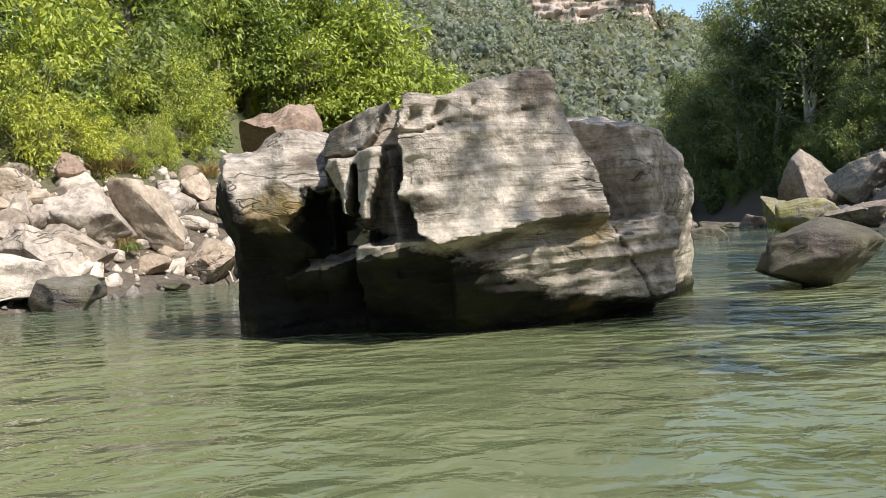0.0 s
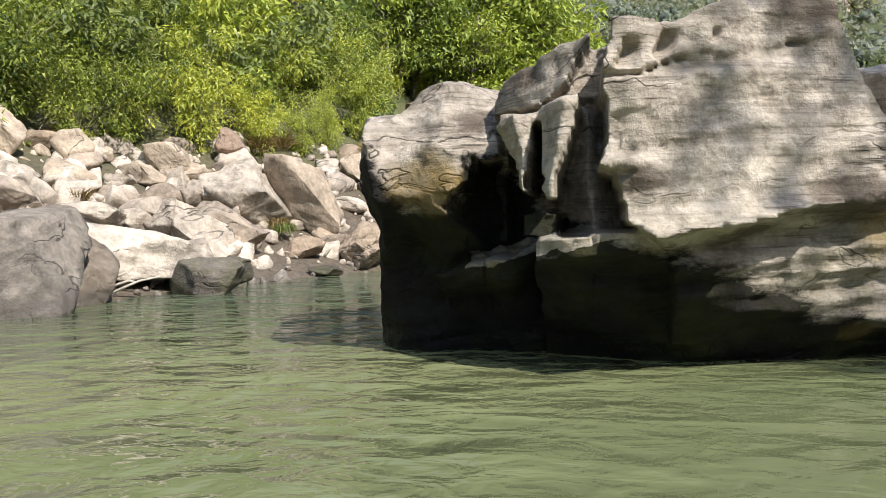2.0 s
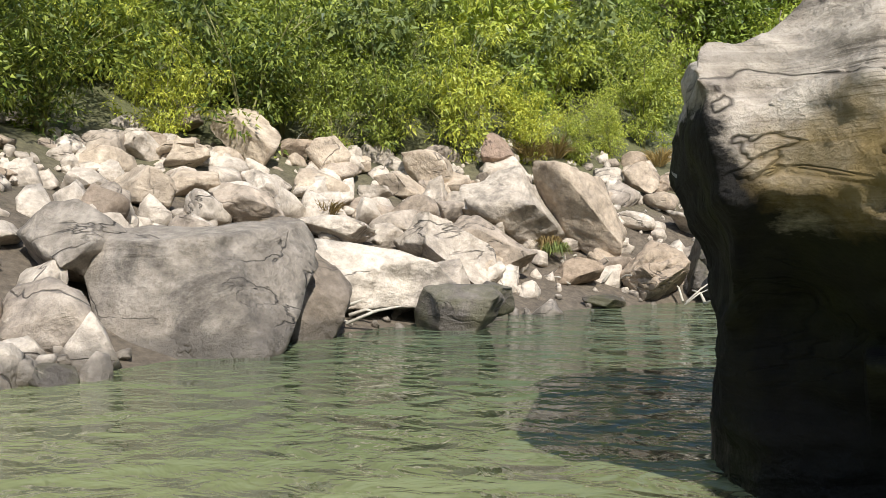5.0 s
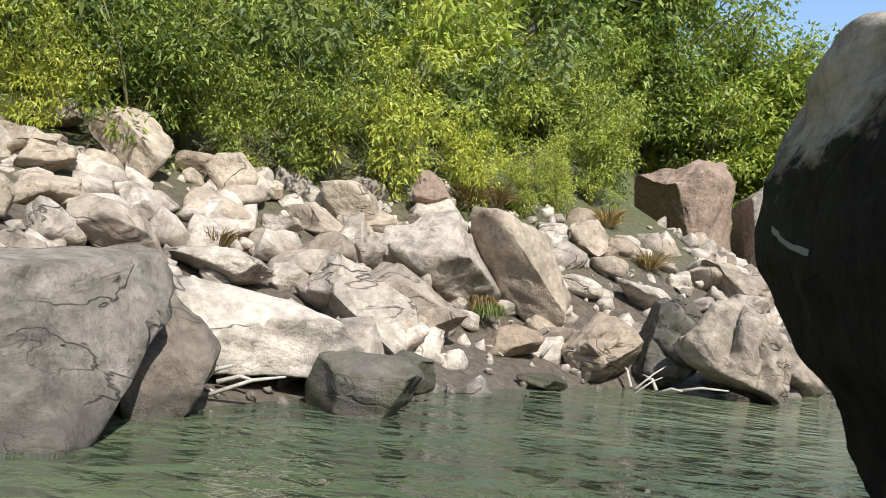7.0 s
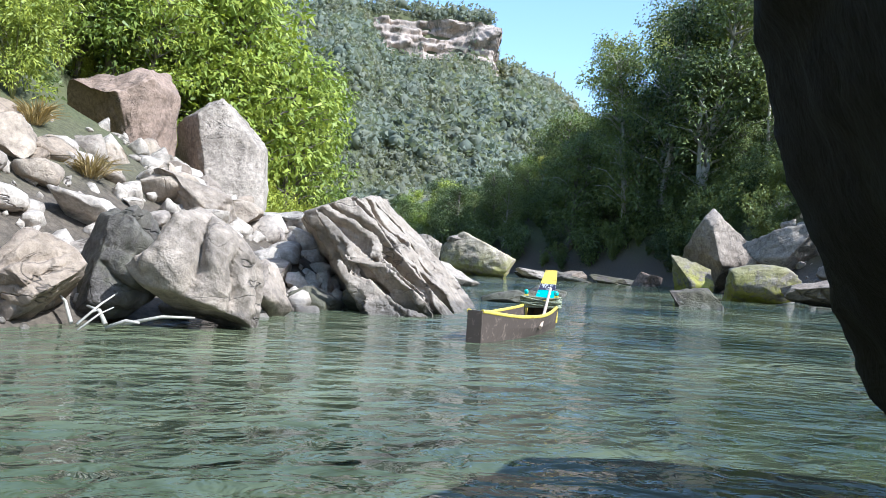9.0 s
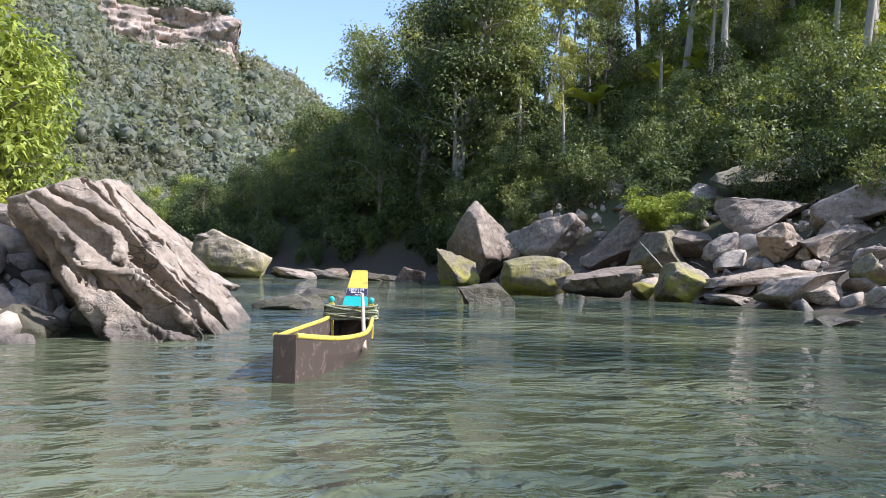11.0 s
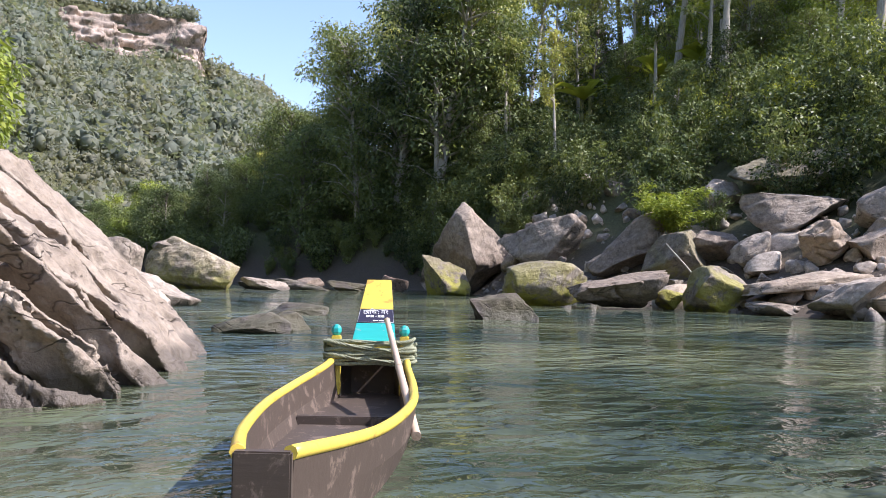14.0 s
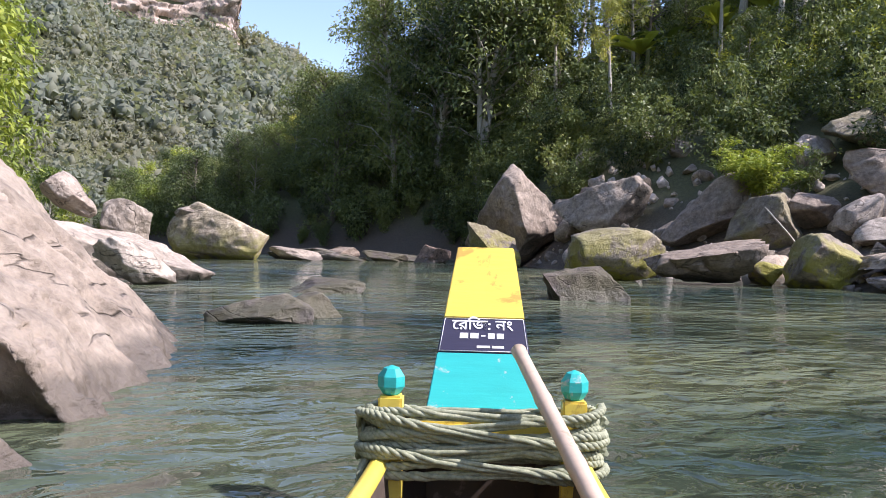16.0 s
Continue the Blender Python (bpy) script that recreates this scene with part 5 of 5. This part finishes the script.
    grown(thin, "slender trees of the hillside", scatter(rng, 34, (42, 84), (16, 42), 1, 3.2), rng, 0.8, 1.3, 0.3, 15, True)
    grown(thin, "slender trees of the hillside", scatter(rng, 14, (56, 92), (6, 16), 1, 3.0), rng, 0.4, 0.75, 0.3, 15, True)
    grown(pale, "sunlit trees of the hillside", scatter(rng, 18, (44, 74), (18, 40), 1, 3.8), rng, 0.4, 0.8, 0.3, 12, True)
    grown(pale, "trees of the valley bend", scatter(rng, 40, (100, 170), (0, 50), 1, 5), rng, 0.6, 1.3, 0.3, 12, True)
    grown(dusk, "shrubs of the shaded bank", scatter(rng, 46, (53, 82), (0.5, 6.0), 1, 1.25), rng, 0.5, 1.15)
    # added out of view, so that its crown dapples the great rock with shade
    shade = make_tree(466, LEAF_DARK, BARK_PALE, 18.0, 0.56, 2.3, 22, 34, 0.42, 0.19, "slender tree with a bare pale trunk")
    shade.matrix_world = pose(11.2, -1.0, float(land(11.2, -1.0)) - 0.3)
    for ob in near + mid + green + dusk + broad + tall + low + canopy + edge + thin + pale:
        clear(ob)


plant_banks()


def far_woods():
    """The forest of the far hill, its crowns as tufts of leaf cards."""
    rng = np.random.default_rng(9)
    n = 24000
    head = np.radians(rng.uniform(-34, 14, n))
    far = rng.uniform(175, 560, n) ** 1.0
    x, y = -np.sin(head) * far, np.cos(head) * far
    flat = np.stack([x, y, 0 * x], -1)
    z = land(x, y) + vnoise(flat, 0.02, 4, 5) * np.clip((far - 200) * 0.05, 0, 9)
    hd = np.degrees(head)
    bare = (far > 521) & (far < 533) & (hd < -7.5) & (hd > -15.2)
    keep = ~bare & (z > 2)
    x, y, z, far = x[keep], y[keep], z[keep], far[keep]
    r = rng.gamma(2.6, 0.85, len(x)).clip(0.8, 6.5) * np.interp(far, [175, 300, 530, 536], [0.6, 1.0, 1.0, 1.3]) * (1.0 + 0.55 * vnoise(np.stack([x, y, 0 * x], -1), 0.03, 3, 15)).clip(0.55, 1.7)
    ball, tri = ICO[1]
    tri = np.array(tri)
    lump = 0.80 + 0.32 * rng.normal(size=(len(x), len(ball)))
    V = 0.50 * (ball[None] * lump[..., None]).clip(-1.6, 1.6) * r[:, None, None] * (0.9, 0.9, 1.0) + np.stack([x, y, z + r * 0.55], -1)[:, None]
    V = V.reshape(-1, 3)
    F = (tri[None] + (np.arange(len(x)) * len(ball))[:, None, None]).reshape(-1, 3)
    k = np.repeat(np.arange(len(x)), 20)
    d = rng.normal(size=(len(k), 3))
    d /= np.linalg.norm(d, axis=1, keepdims=True)
    base = np.stack([x, y, z + r * 0.55], -1)[k] + d * (r[k] * rng.uniform(0.45, 1.0, len(k)))[:, None]
    V2, F2 = leaf_cards(rng, base, d * 0.4 + rng.normal(size=d.shape), r[k] * rng.uniform(0.28, 0.6, len(k)), r[k] * 0.32, 0.0, True, d + (0, 0, 0.6))
    F2 = F2 + len(V)
    V, F = np.concatenate([V, V2]), np.concatenate([F, F2])
    ob = new("far_woods", mesh_from("far_woods", V, F, LEAF_HAZE, False))
    tagged(ob, "forest over the far valley hill, haze tinted into its leaves", "forest", kind="stuff")


far_woods()


def build_cliff():
    """The bare cliff band just under the far hill's crest."""
    hs = np.radians(np.linspace(-15.6, -7.2, 140))
    rows = []
    for s in np.linspace(0, 1, 34):
        far = 520 + 9 * s + 0.6 * math.sin(s * 31) + 0 * hs
        x, y = -np.sin(hs) * far, np.cos(hs) * far
        top = np.tan(np.radians(np.interp(np.degrees(hs), RIDGE_HEAD, RIDGE_UP))) * 560
        rows.append(np.stack([x, y, top * (0.745 + 0.175 * s)], -1))
    P = np.stack(rows).reshape(-1, 3)
    P[:, 1] -= 6
    broad, small = fnoise(P * (1, 0.3, 1.6), 0.045, 3, 71), fnoise(P * (1, 0.3, 2.6), 0.11, 2, 73)
    P += (np.round(broad * 3) / 3 * 7 + np.round(small * 2) / 2 * 2.2)[:, None] * (0.3, -1, 0.1)
    idx = np.arange(34 * 140).reshape(34, 140)
    F = np.stack([idx[:-1, :-1], idx[:-1, 1:], idx[1:, 1:], idx[1:, :-1]], -1).reshape(-1, 4)
    tagged(new("cliff", mesh_from("cliff", P, F, CLIFF)), "bare pinkish sandstone cliff under the hilltop", "cliff", kind="structure")


build_cliff()


# ---- the boat ----
def paint(name, color, wear=(0.35, 0.30, 0.22), rough=0.42, amount=0.62, scale=9.0):
    m = Mat(name, rough)
    v = m.coords(world_space=False)
    n = m.noise(v, scale, 9, 0.7, 0.4)
    g = m.noise(m.coords((2.0, 14, 14), False, (0, 0, 90)), 3.0, 5)
    col = m.mix(m.ramp(g, (0.35, 0.0), (0.7, 0.35)), color, tuple(c * 0.72 for c in color))
    col = m.mix(m.ramp(n, (amount, 0.0), (amount + 0.06, 1.0)), col, wear)
    return m.done(col, m.bump(m.calc("ADD", n, g), 0.25, 0.004))


YELLOW = paint("yellow_boat_paint", (0.74, 0.57, 0.085), (0.50, 0.33, 0.06), amount=0.56)
TEAL = paint("teal_boat_paint", (0.02, 0.43, 0.40), (0.40, 0.48, 0.44), amount=0.59)
NAVY = paint("navy_sign_paint", (0.035, 0.032, 0.06), (0.22, 0.17, 0.15), amount=0.64, scale=14)
WHITE = paint("white_sign_paint", (0.75, 0.76, 0.76), (0.5, 0.5, 0.48), amount=0.7)
TIMBER = paint("dark_boat_timber", (0.075, 0.055, 0.04), (0.16, 0.12, 0.09), 0.7, 0.55)
BAMBOO = paint("pale_bamboo", (0.56, 0.43, 0.31), (0.34, 0.24, 0.16), 0.5, 0.60, 6.0)


def rope_material():
    m = Mat("green_rope", 0.85)
    n = m.noise(m.coords(world_space=False), 60, 6, 0.7)
    return m.done(m.ramp(n, (0.3, (0.16, 0.18, 0.11)), (0.7, (0.40, 0.41, 0.27))), m.bump(n, 0.4, 0.003))


ROPE = rope_material()


def slab_bm(corners, thick, bevel=0.004):
    """A board: four corners of its face and a thickness behind it."""
    bm = bmesh.new()
    c = [Vector(p) for p in corners]
    n = (c[1] - c[0]).cross(c[3] - c[0]).normalized()
    a = [bm.verts.new(p) for p in c]
    b = [bm.verts.new(p - n * thick) for p in c]
    bm.faces.new(a)
    bm.faces.new(list(reversed(b)))
    for i in range(4):
        bm.faces.new((a[(i + 1) % 4], a[i], b[i], b[(i + 1) % 4]))
    bmesh.ops.recalc_face_normals(bm, faces=bm.faces)
    if bevel:
        bmesh.ops.bevel(bm, geom=list(bm.edges), offset=bevel, segments=2, affect="EDGES")
    return bm


def box_bm(lo, hi, bevel=0.006):
    bm = bmesh.new()
    bmesh.ops.create_cube(bm, size=1.0)
    for v in bm.verts:
        v.co = Vector((lo[k] + (v.co[k] + 0.5) * (hi[k] - lo[k]) for k in range(3)))
    bmesh.ops.bevel(bm, geom=list(bm.edges), offset=bevel, segments=2, affect="EDGES")
    return bm


def build_boat():
    boat = new("boat")
    boat.matrix_world = pose(0.765, 20.02, 0, 0, 0, -33)
    # the stem board: bottom at z 0.43, top at z 0.93, leaning ahead
    y0, y1, z0, z1 = 2.55, 2.95, 0.425, 0.925

    def on(u, s, lift=0.0):
        """A point of the stem board: u from -1 to 1 across, s from 0 to 1 up."""
        half = 0.172 + (0.098 - 0.172) * s
        n = Vector((0, -(z1 - z0), y1 - y0)).normalized()
        return Vector((u * half, y0 + (y1 - y0) * s, z0 + (z1 - z0) * s)) + n * lift

    stem = new("stem_board")
    stem.parent = boat
    tagged(stem, "tapered prow board painted yellow over teal")

    def band(name, s0, s1, mat, lift, label=""):
        part(name, slab_bm([on(-1, s0, lift), on(1, s0, lift), on(1, s1, lift), on(-1, s1, lift)], 0.035 + lift, 0.003), mat, stem, label)

    band("teal_panel", -0.05, 0.325, TEAL, 0.0)
    band("sign_panel", 0.325, 0.535, NAVY, 0.0, "dark sign panel with white lettering")
    band("yellow_panel", 0.535, 1.0, YELLOW, 0.0)
    # thin white rule round the sign
    rule = bmesh.new()
    edge = [(-0.96, 0.334), (0.96, 0.334), (0.96, 0.528), (-0.96, 0.528)]
    for i in range(4):
        (ua, sa), (ub, sb) = edge[i], edge[(i + 1) % 4]
        tube(rule, [on(ua, sa, 0.001), on(ub, sb, 0.001)], 0.0012, 4)
    part("border", rule, WHITE, stem, "thin white painted border line")
    # lettering that can be read, set glyph by glyph as it is written
    n = Vector((0, -(z1 - z0), y1 - y0)).normalized()
    up = Vector((0, y1 - y0, z1 - z0)).normalized()
    turn = Matrix((Vector((1, 0, 0)), up, n)).transposed().to_4x4()
    txt = bpy.data.curves.new("lettering", "FONT")
    txt.body = "\u09c7\u09b0\u09bf\u099c: \u09a8\u0982"
    txt.size, txt.extrude, txt.offset, txt.align_x = 0.054, 0.0008, 0.0006, "CENTER"
    txt.materials.append(WHITE)
    letters = new("lettering", txt)
    letters.parent = stem
    letters.matrix_local = Matrix.Translation(on(-0.03, 0.462, 0.0015)) @ turn
    tagged(letters, "white hand-painted lettering")
    # figures and small print stay plain bars
    for name, s, u0, u1, h in (("number_bar", 0.425, -0.55, -0.36, 0.020), ("number_bar", 0.425, -0.31, -0.12, 0.020), ("number_bar", 0.425, -0.06, 0.04, 0.005),
                               ("number_bar", 0.425, 0.10, 0.25, 0.020), ("number_bar", 0.425, 0.30, 0.46, 0.020), ("small_print_bar", 0.360, -0.15, 0.14, 0.009), ("small_print_bar", 0.360, 0.19, 0.45, 0.009)):
        ds = h / 2 / 0.64
        part(name, slab_bm([on(u0, s - ds, 0.0015), on(u1, s - ds, 0.0015), on(u1, s + ds, 0.0015), on(u0, s + ds, 0.0015)], 0.001, 0), WHITE, stem, "white painted bar")
    # corner posts with faceted teal knobs
    for sx in (-1, 1):
        x = sx * 0.25
        post = part("post", box_bm((x - 0.033, 2.27, 0.08), (x + 0.033, 2.335, 0.515)), YELLOW, boat, "yellow painted bow post")
        knob = bmesh.new()
        bmesh.ops.create_uvsphere(knob, u_segments=7, v_segments=5, radius=1.0)
        for v in knob.verts:
            v.co = Vector((x + v.co.x * 0.040, 2.302 + v.co.y * 0.040, 0.553 + v.co.z * 0.044))
        part("knob", knob, TEAL, post, "faceted teal painted knob")
    part("crossbeam", box_bm((-0.30, 2.34, 0.385), (0.30, 2.40, 0.435)), YELLOW, boat)
    part("bulkhead", box_bm((-0.165, 2.545, 0.03), (0.165, 2.57, 0.40)), TIMBER, boat, "dark timber bulkhead")
    part("bow_deck", slab_bm([(-0.26, 2.40, 0.42), (0.26, 2.40, 0.42), (0.175, 2.56, 0.425), (-0.175, 2.56, 0.425)], 0.03), YELLOW, boat)
    # the hull: side planks that sweep from the bow to the stern
    for sx in (-1, 1):
        line = smooth_curve([(0.195, 2.60, 0.37), (0.27, 2.42, 0.34), (0.31, 2.0, 0.30), (0.38, 1.3, 0.27), (0.40, 0.6, 0.26), (0.30, -0.3, 0.29), (0.10, -1.2, 0.38)], False, 8)
        bm = bmesh.new()
        rows = []
        for x, y, z in line:
            rows.append([bm.verts.new((sx * px, y, pz)) for px, pz in ((x, z), (x - 0.012, z - 0.14), (x * 0.86, 0.0), (x * 0.6, -0.12), (x * 0.6 - 0.03, -0.10), (x * 0.86 - 0.03, 0.02), (x - 0.045, z - 0.14), (x - 0.035, z))])
        for a, b in zip(rows, rows[1:]):
            for k in range(8):
                bm.faces.new((a[k], a[(k + 1) % 8], b[(k + 1) % 8], b[k]))
        bm.faces.new(rows[0])
        bm.faces.new(list(reversed(rows[-1])))
        bmesh.ops.recalc_face_normals(bm, faces=bm.faces)
        part("side_plank", bm, TIMBER, boat, "dark timber hull side")
        rail = bmesh.new()
        tube(rail, [(sx * (x - 0.015), y, z + 0.012) for x, y, z in line], 0.026, 8)
        part("gunwale", rail, YELLOW, boat, "yellow painted gunwale rail")
    floor = bmesh.new()
    rows = []
    for y, x in ((2.57, 0.15), (2.40, 0.215), (2.0, 0.245), (1.3, 0.305), (0.6, 0.325), (-0.3, 0.24), (-1.18, 0.075)):
        rows.append([floor.verts.new((k * x, y, z)) for k, z in ((-1, 0.03), (1, 0.03), (1, 0.06), (-1, 0.06))])
    for a, b in zip(rows, rows[1:]):
        for k in range(4):
            floor.faces.new((a[k], a[(k + 1) % 4], b[(k + 1) % 4], b[k]))
    floor.faces.new(rows[0])
    floor.faces.new(list(reversed(rows[-1])))
    bmesh.ops.recalc_face_normals(floor, faces=floor.faces)
    part("floor_board", floor, TIMBER, boat)
    part("transom", box_bm((-0.095, -1.23, -0.05), (0.095, -1.18, 0.40)), TIMBER, boat)
    for y, x in ((1.2, 0.33), (0.0, 0.28)):
        part("rib", box_bm((-x, y - 0.03, 0.04), (x, y + 0.03, 0.11)), TIMBER, boat)
    return tagged(boat, "narrow wooden river boat with a yellow and teal prow", "boat")


build_boat()


def build_rope():
    """Rope wound in loose turns round the two bow posts."""
    rng = np.random.default_rng(3)
    rope = new("rope")
    rope.matrix_world = pose(0.765, 20.02, 0, 0, 0, -33)
    for k in range(11):
        z = 0.468 - 0.0140 * k + rng.normal() * 0.003
        slope = (0.03, -0.13, 0.10, -0.04, 0.15, -0.10, 0.05, -0.16, 0.08, 0.12, -0.06)[k]
        grow = 0.010 + 0.012 * (k % 3) + rng.uniform(0, 0.006)
        pts = []
        for a in np.linspace(0, 2 * math.pi, 121):
            # a flattened ring about both posts
            c, s = math.cos(a), math.sin(a)
            x = (0.25 + 0.045 + grow) * math.copysign(abs(c) ** 0.35, c)
            y = 2.302 + (0.045 + grow) * math.copysign(abs(s) ** 0.5, s)
            sag = -0.020 * (1 - (x / 0.3) ** 2) * (0.4 + rng.random() * 0.02) + slope * x * (-1 if s < 0 else 0.3)
            pts.append(Vector((x, y, z + sag + 0.006 * math.sin(3 * a + k))))
        turn = bmesh.new()
        for strand in range(3):
            line = []
            for i, p in enumerate(pts):
                d = (pts[min(i + 1, 120)] - pts[max(i - 1, 0)]).normalized()
                u = d.cross(Vector((0, 0, 1))).normalized()
                w = d.cross(u)
                ph = i * 0.85 + strand * 2.094
                line.append(p + 0.0066 * (math.cos(ph) * u + math.sin(ph) * w))
            tube(turn, line, 0.0078, 5)
        part("rope_turn", turn, ROPE, rope)
    # the loose end that hangs by the post
    tail = bmesh.new()
    tube(tail, smooth_curve([(-0.305, 2.26, 0.36), (-0.325, 2.22, 0.30), (-0.31, 2.19, 0.20), (-0.30, 2.18, 0.10)], False, 8), 0.010, 7)
    part("rope_end", tail, ROPE, rope)
    return tagged(rope, "grey-green rope wound round the bow posts", "rope")


build_rope()


def build_pole():
    pole = bmesh.new()
    a, b = Vector((0.105, 2.50, 0.62)), Vector((0.42, 0.55, 0.12))
    pts, radii = [], []
    for i in range(49):
        s = i / 48
        node = min(abs(s - k) for k in (0.0, 0.17, 0.33, 0.5, 0.68, 0.86, 1.0))
        pts.append(a.lerp(b, s))
        radii.append(0.0205 + 0.004 * s + 0.0025 * math.exp(-((node / 0.010) ** 2)))
    tube(pole, pts, radii, 14)
    me = bpy.data.meshes.new("bamboo_pole")
    pole.to_mesh(me)
    pole.free()
    me.materials.append(BAMBOO)
    ob = new("bamboo_pole", me)
    ob.matrix_world = pose(0.765, 20.02, 0, 0, 0, -33)
    return tagged(ob, "pale bamboo punting pole lying over the bow", "pole")


build_pole()


# ---- small plants and driftwood among the stones ----
def make_tuft(seed, mat, tall, label, fold=0.35):
    rng = np.random.default_rng(seed)
    n = 200
    a = rng.uniform(0, 6.283, n)
    base = np.stack([np.cos(a) * rng.uniform(0, 0.16, n), np.sin(a) * rng.uniform(0, 0.16, n), np.zeros(n)], -1)
    way = np.stack([np.cos(a) * rng.uniform(0.1, 0.9, n), np.sin(a) * rng.uniform(0.1, 0.9, n), rng.uniform(0.5, 1.2, n)], -1)
    V, F = leaf_cards(rng, base, way, tall * rng.uniform(0.5, 1.1, n), np.full(n, 0.012 + 0.012 * tall), fold)
    ob = new("grass_tuft", mesh_from("grass_tuft", V, F, mat, False))
    return tagged(ob, label, "grass")


for k, (x, y, z, tall, mat, label) in enumerate((
    (-6.75, 18.7, 0.75, 0.45, LEAF_DRY, "green grass hanging beside a leaning slab"),
    (-6.6, 18.6, 1.05, 0.45, LEAF_SHADE, "green grass hanging beside a leaning slab"),
    (-9.3, 15.6, 1.65, 0.45, LEAF_DRY, "dry grass tuft between the boulders"),
    (-8.5, 16.9, 1.45, 0.5, LEAF_DRY, "dry grass tuft between the boulders"),
    (-8.3, 21.6, 2.5, 0.8, LEAF_DRY, "straw-coloured grass at the edge of the shrubs"),
    (-8.0, 22.2, 2.6, 0.9, LEAF_DRY, "straw-coloured grass at the edge of the shrubs"),
    (-11.0, 17.9, 2.8, 0.8, LEAF_DRY, "dry broken stalks below the shrubs"),
    (-5.2, 23.5, 2.0, 0.8, LEAF_DRY, "dry grass beside the huge blocks"),
    (-6.3, 24.5, 2.3, 0.8, LEAF_DRY, "dry grass beside the huge blocks"),
)):
    made = make_tuft(500 + k, mat, tall, label, 0.95 if k < 2 else 0.35)
    made.matrix_world = pose(x, y, float(land(x, y)) + (0.25 if k < 2 else 0.05), 0, 0, k * 40)

bush = make_shrub(520, LEAF_BROAD, 90, 0.16, 0.06, "bright green bush among the boulders of the shaded bank")
bush.matrix_world = pose(24.6, 39.6, float(land(24.6, 39.6)) + 0.9, 0, 0, 30) @ Matrix.Diagonal((1.25, 1.25, 0.75, 1))


def make_stick(at, to, r, label):
    bm = bmesh.new()
    a, b = Vector(at), Vector(to)
    mid = a.lerp(b, 0.5) + Vector((0.03, 0.02, 0.05))
    tube(bm, [a, mid, b], [r, r * 0.8, r * 0.45], 6)
    me = bpy.data.meshes.new("driftwood")
    bm.to_mesh(me)
    bm.free()
    me.materials.append(BARK_PALE)
    return tagged(new("driftwood", me), label, "driftwood", "driftwood of the banks")


rng6 = np.random.default_rng(61)
for x, y, n, spread in ((-7.0, 13.1, 6, 0.35), (-4.3, 19.2, 7, 0.3), (-6.1, 19.0, 8, 0.7), (-11.3, 18.4, 6, 0.5), (22.2, 36.4, 6, 0.9)):
    for _ in range(n):
        a = np.array([x, y, 0]) + rng6.normal(size=3) * (spread, spread, 0)
        a[2] = max(float(land(a[0], a[1])), -0.05) + 0.08
        b = a + rng6.normal(size=3) * (0.35, 0.35, 0.05) + (0, 0, rng6.uniform(0.05, 0.35))
        make_stick(a, b, rng6.uniform(0.012, 0.03), "bleached driftwood stick caught between stones")
make_stick((20.6, 34.6, 0.6), (19.2, 35.0, 2.1), 0.035, "long pale stick leaning on mossy rocks")


def make_banana(seed):
    """A clump of long broad leaves that arch from short stems."""
    rng = np.random.default_rng(seed)
    root = new("banana_plant")
    bm = bmesh.new()
    for a in (0.4, 2.6):
        tube(bm, [(0.25 * math.cos(a), 0.25 * math.sin(a), 0), (0.3 * math.cos(a), 0.3 * math.sin(a), 1.4)], [0.12, 0.08], 7)
    part("stalk", bm, CULM, root)
    bm = bmesh.new()
    for _ in range(11):
        a, l, up = rng.uniform(0, 6.283), rng.uniform(1.4, 2.4), rng.uniform(0.5, 1.4)
        rows = []
        for s in np.linspace(0, 1, 7):
            r, z = l * (s - 0.15 * s * s), 1.3 + up * l * (s - 0.75 * s * s)
            w = 0.26 * math.sin(math.pi * min(1, 0.08 + s * 0.92)) + 0.01
            p, q = Vector((math.cos(a) * r, math.sin(a) * r, z)), Vector((-math.sin(a), math.cos(a), 0.15)) * w
            rows.append([bm.verts.new(p - q), bm.verts.new(p - Vector((0, 0, 0.04))), bm.verts.new(p + q)])
        for u, w in zip(rows, rows[1:]):
            bm.faces.new((u[0], u[1], w[1], w[0]))
            bm.faces.new((u[1], u[2], w[2], w[1]))
    part("foliage", bm, LEAF_BAMBOO, root)
    return tagged(root, "wild banana plant with long bright leaves on the hillside", "banana plant", "banana plants of the hillside")


first = make_banana(530)
for k, (x, y) in enumerate(((43.0, 58.0), (45.5, 56.0), (41.0, 61.0), (48.0, 54.0), (38.0, 60.0), (50.0, 60.0), (46.0, 62.0))):
    copy_thing(first, pose(x, y, float(land(x, y)) + 1.2, 0, 0, 70 * k) @ Matrix.Scale(1.5, 4))
clear(first)
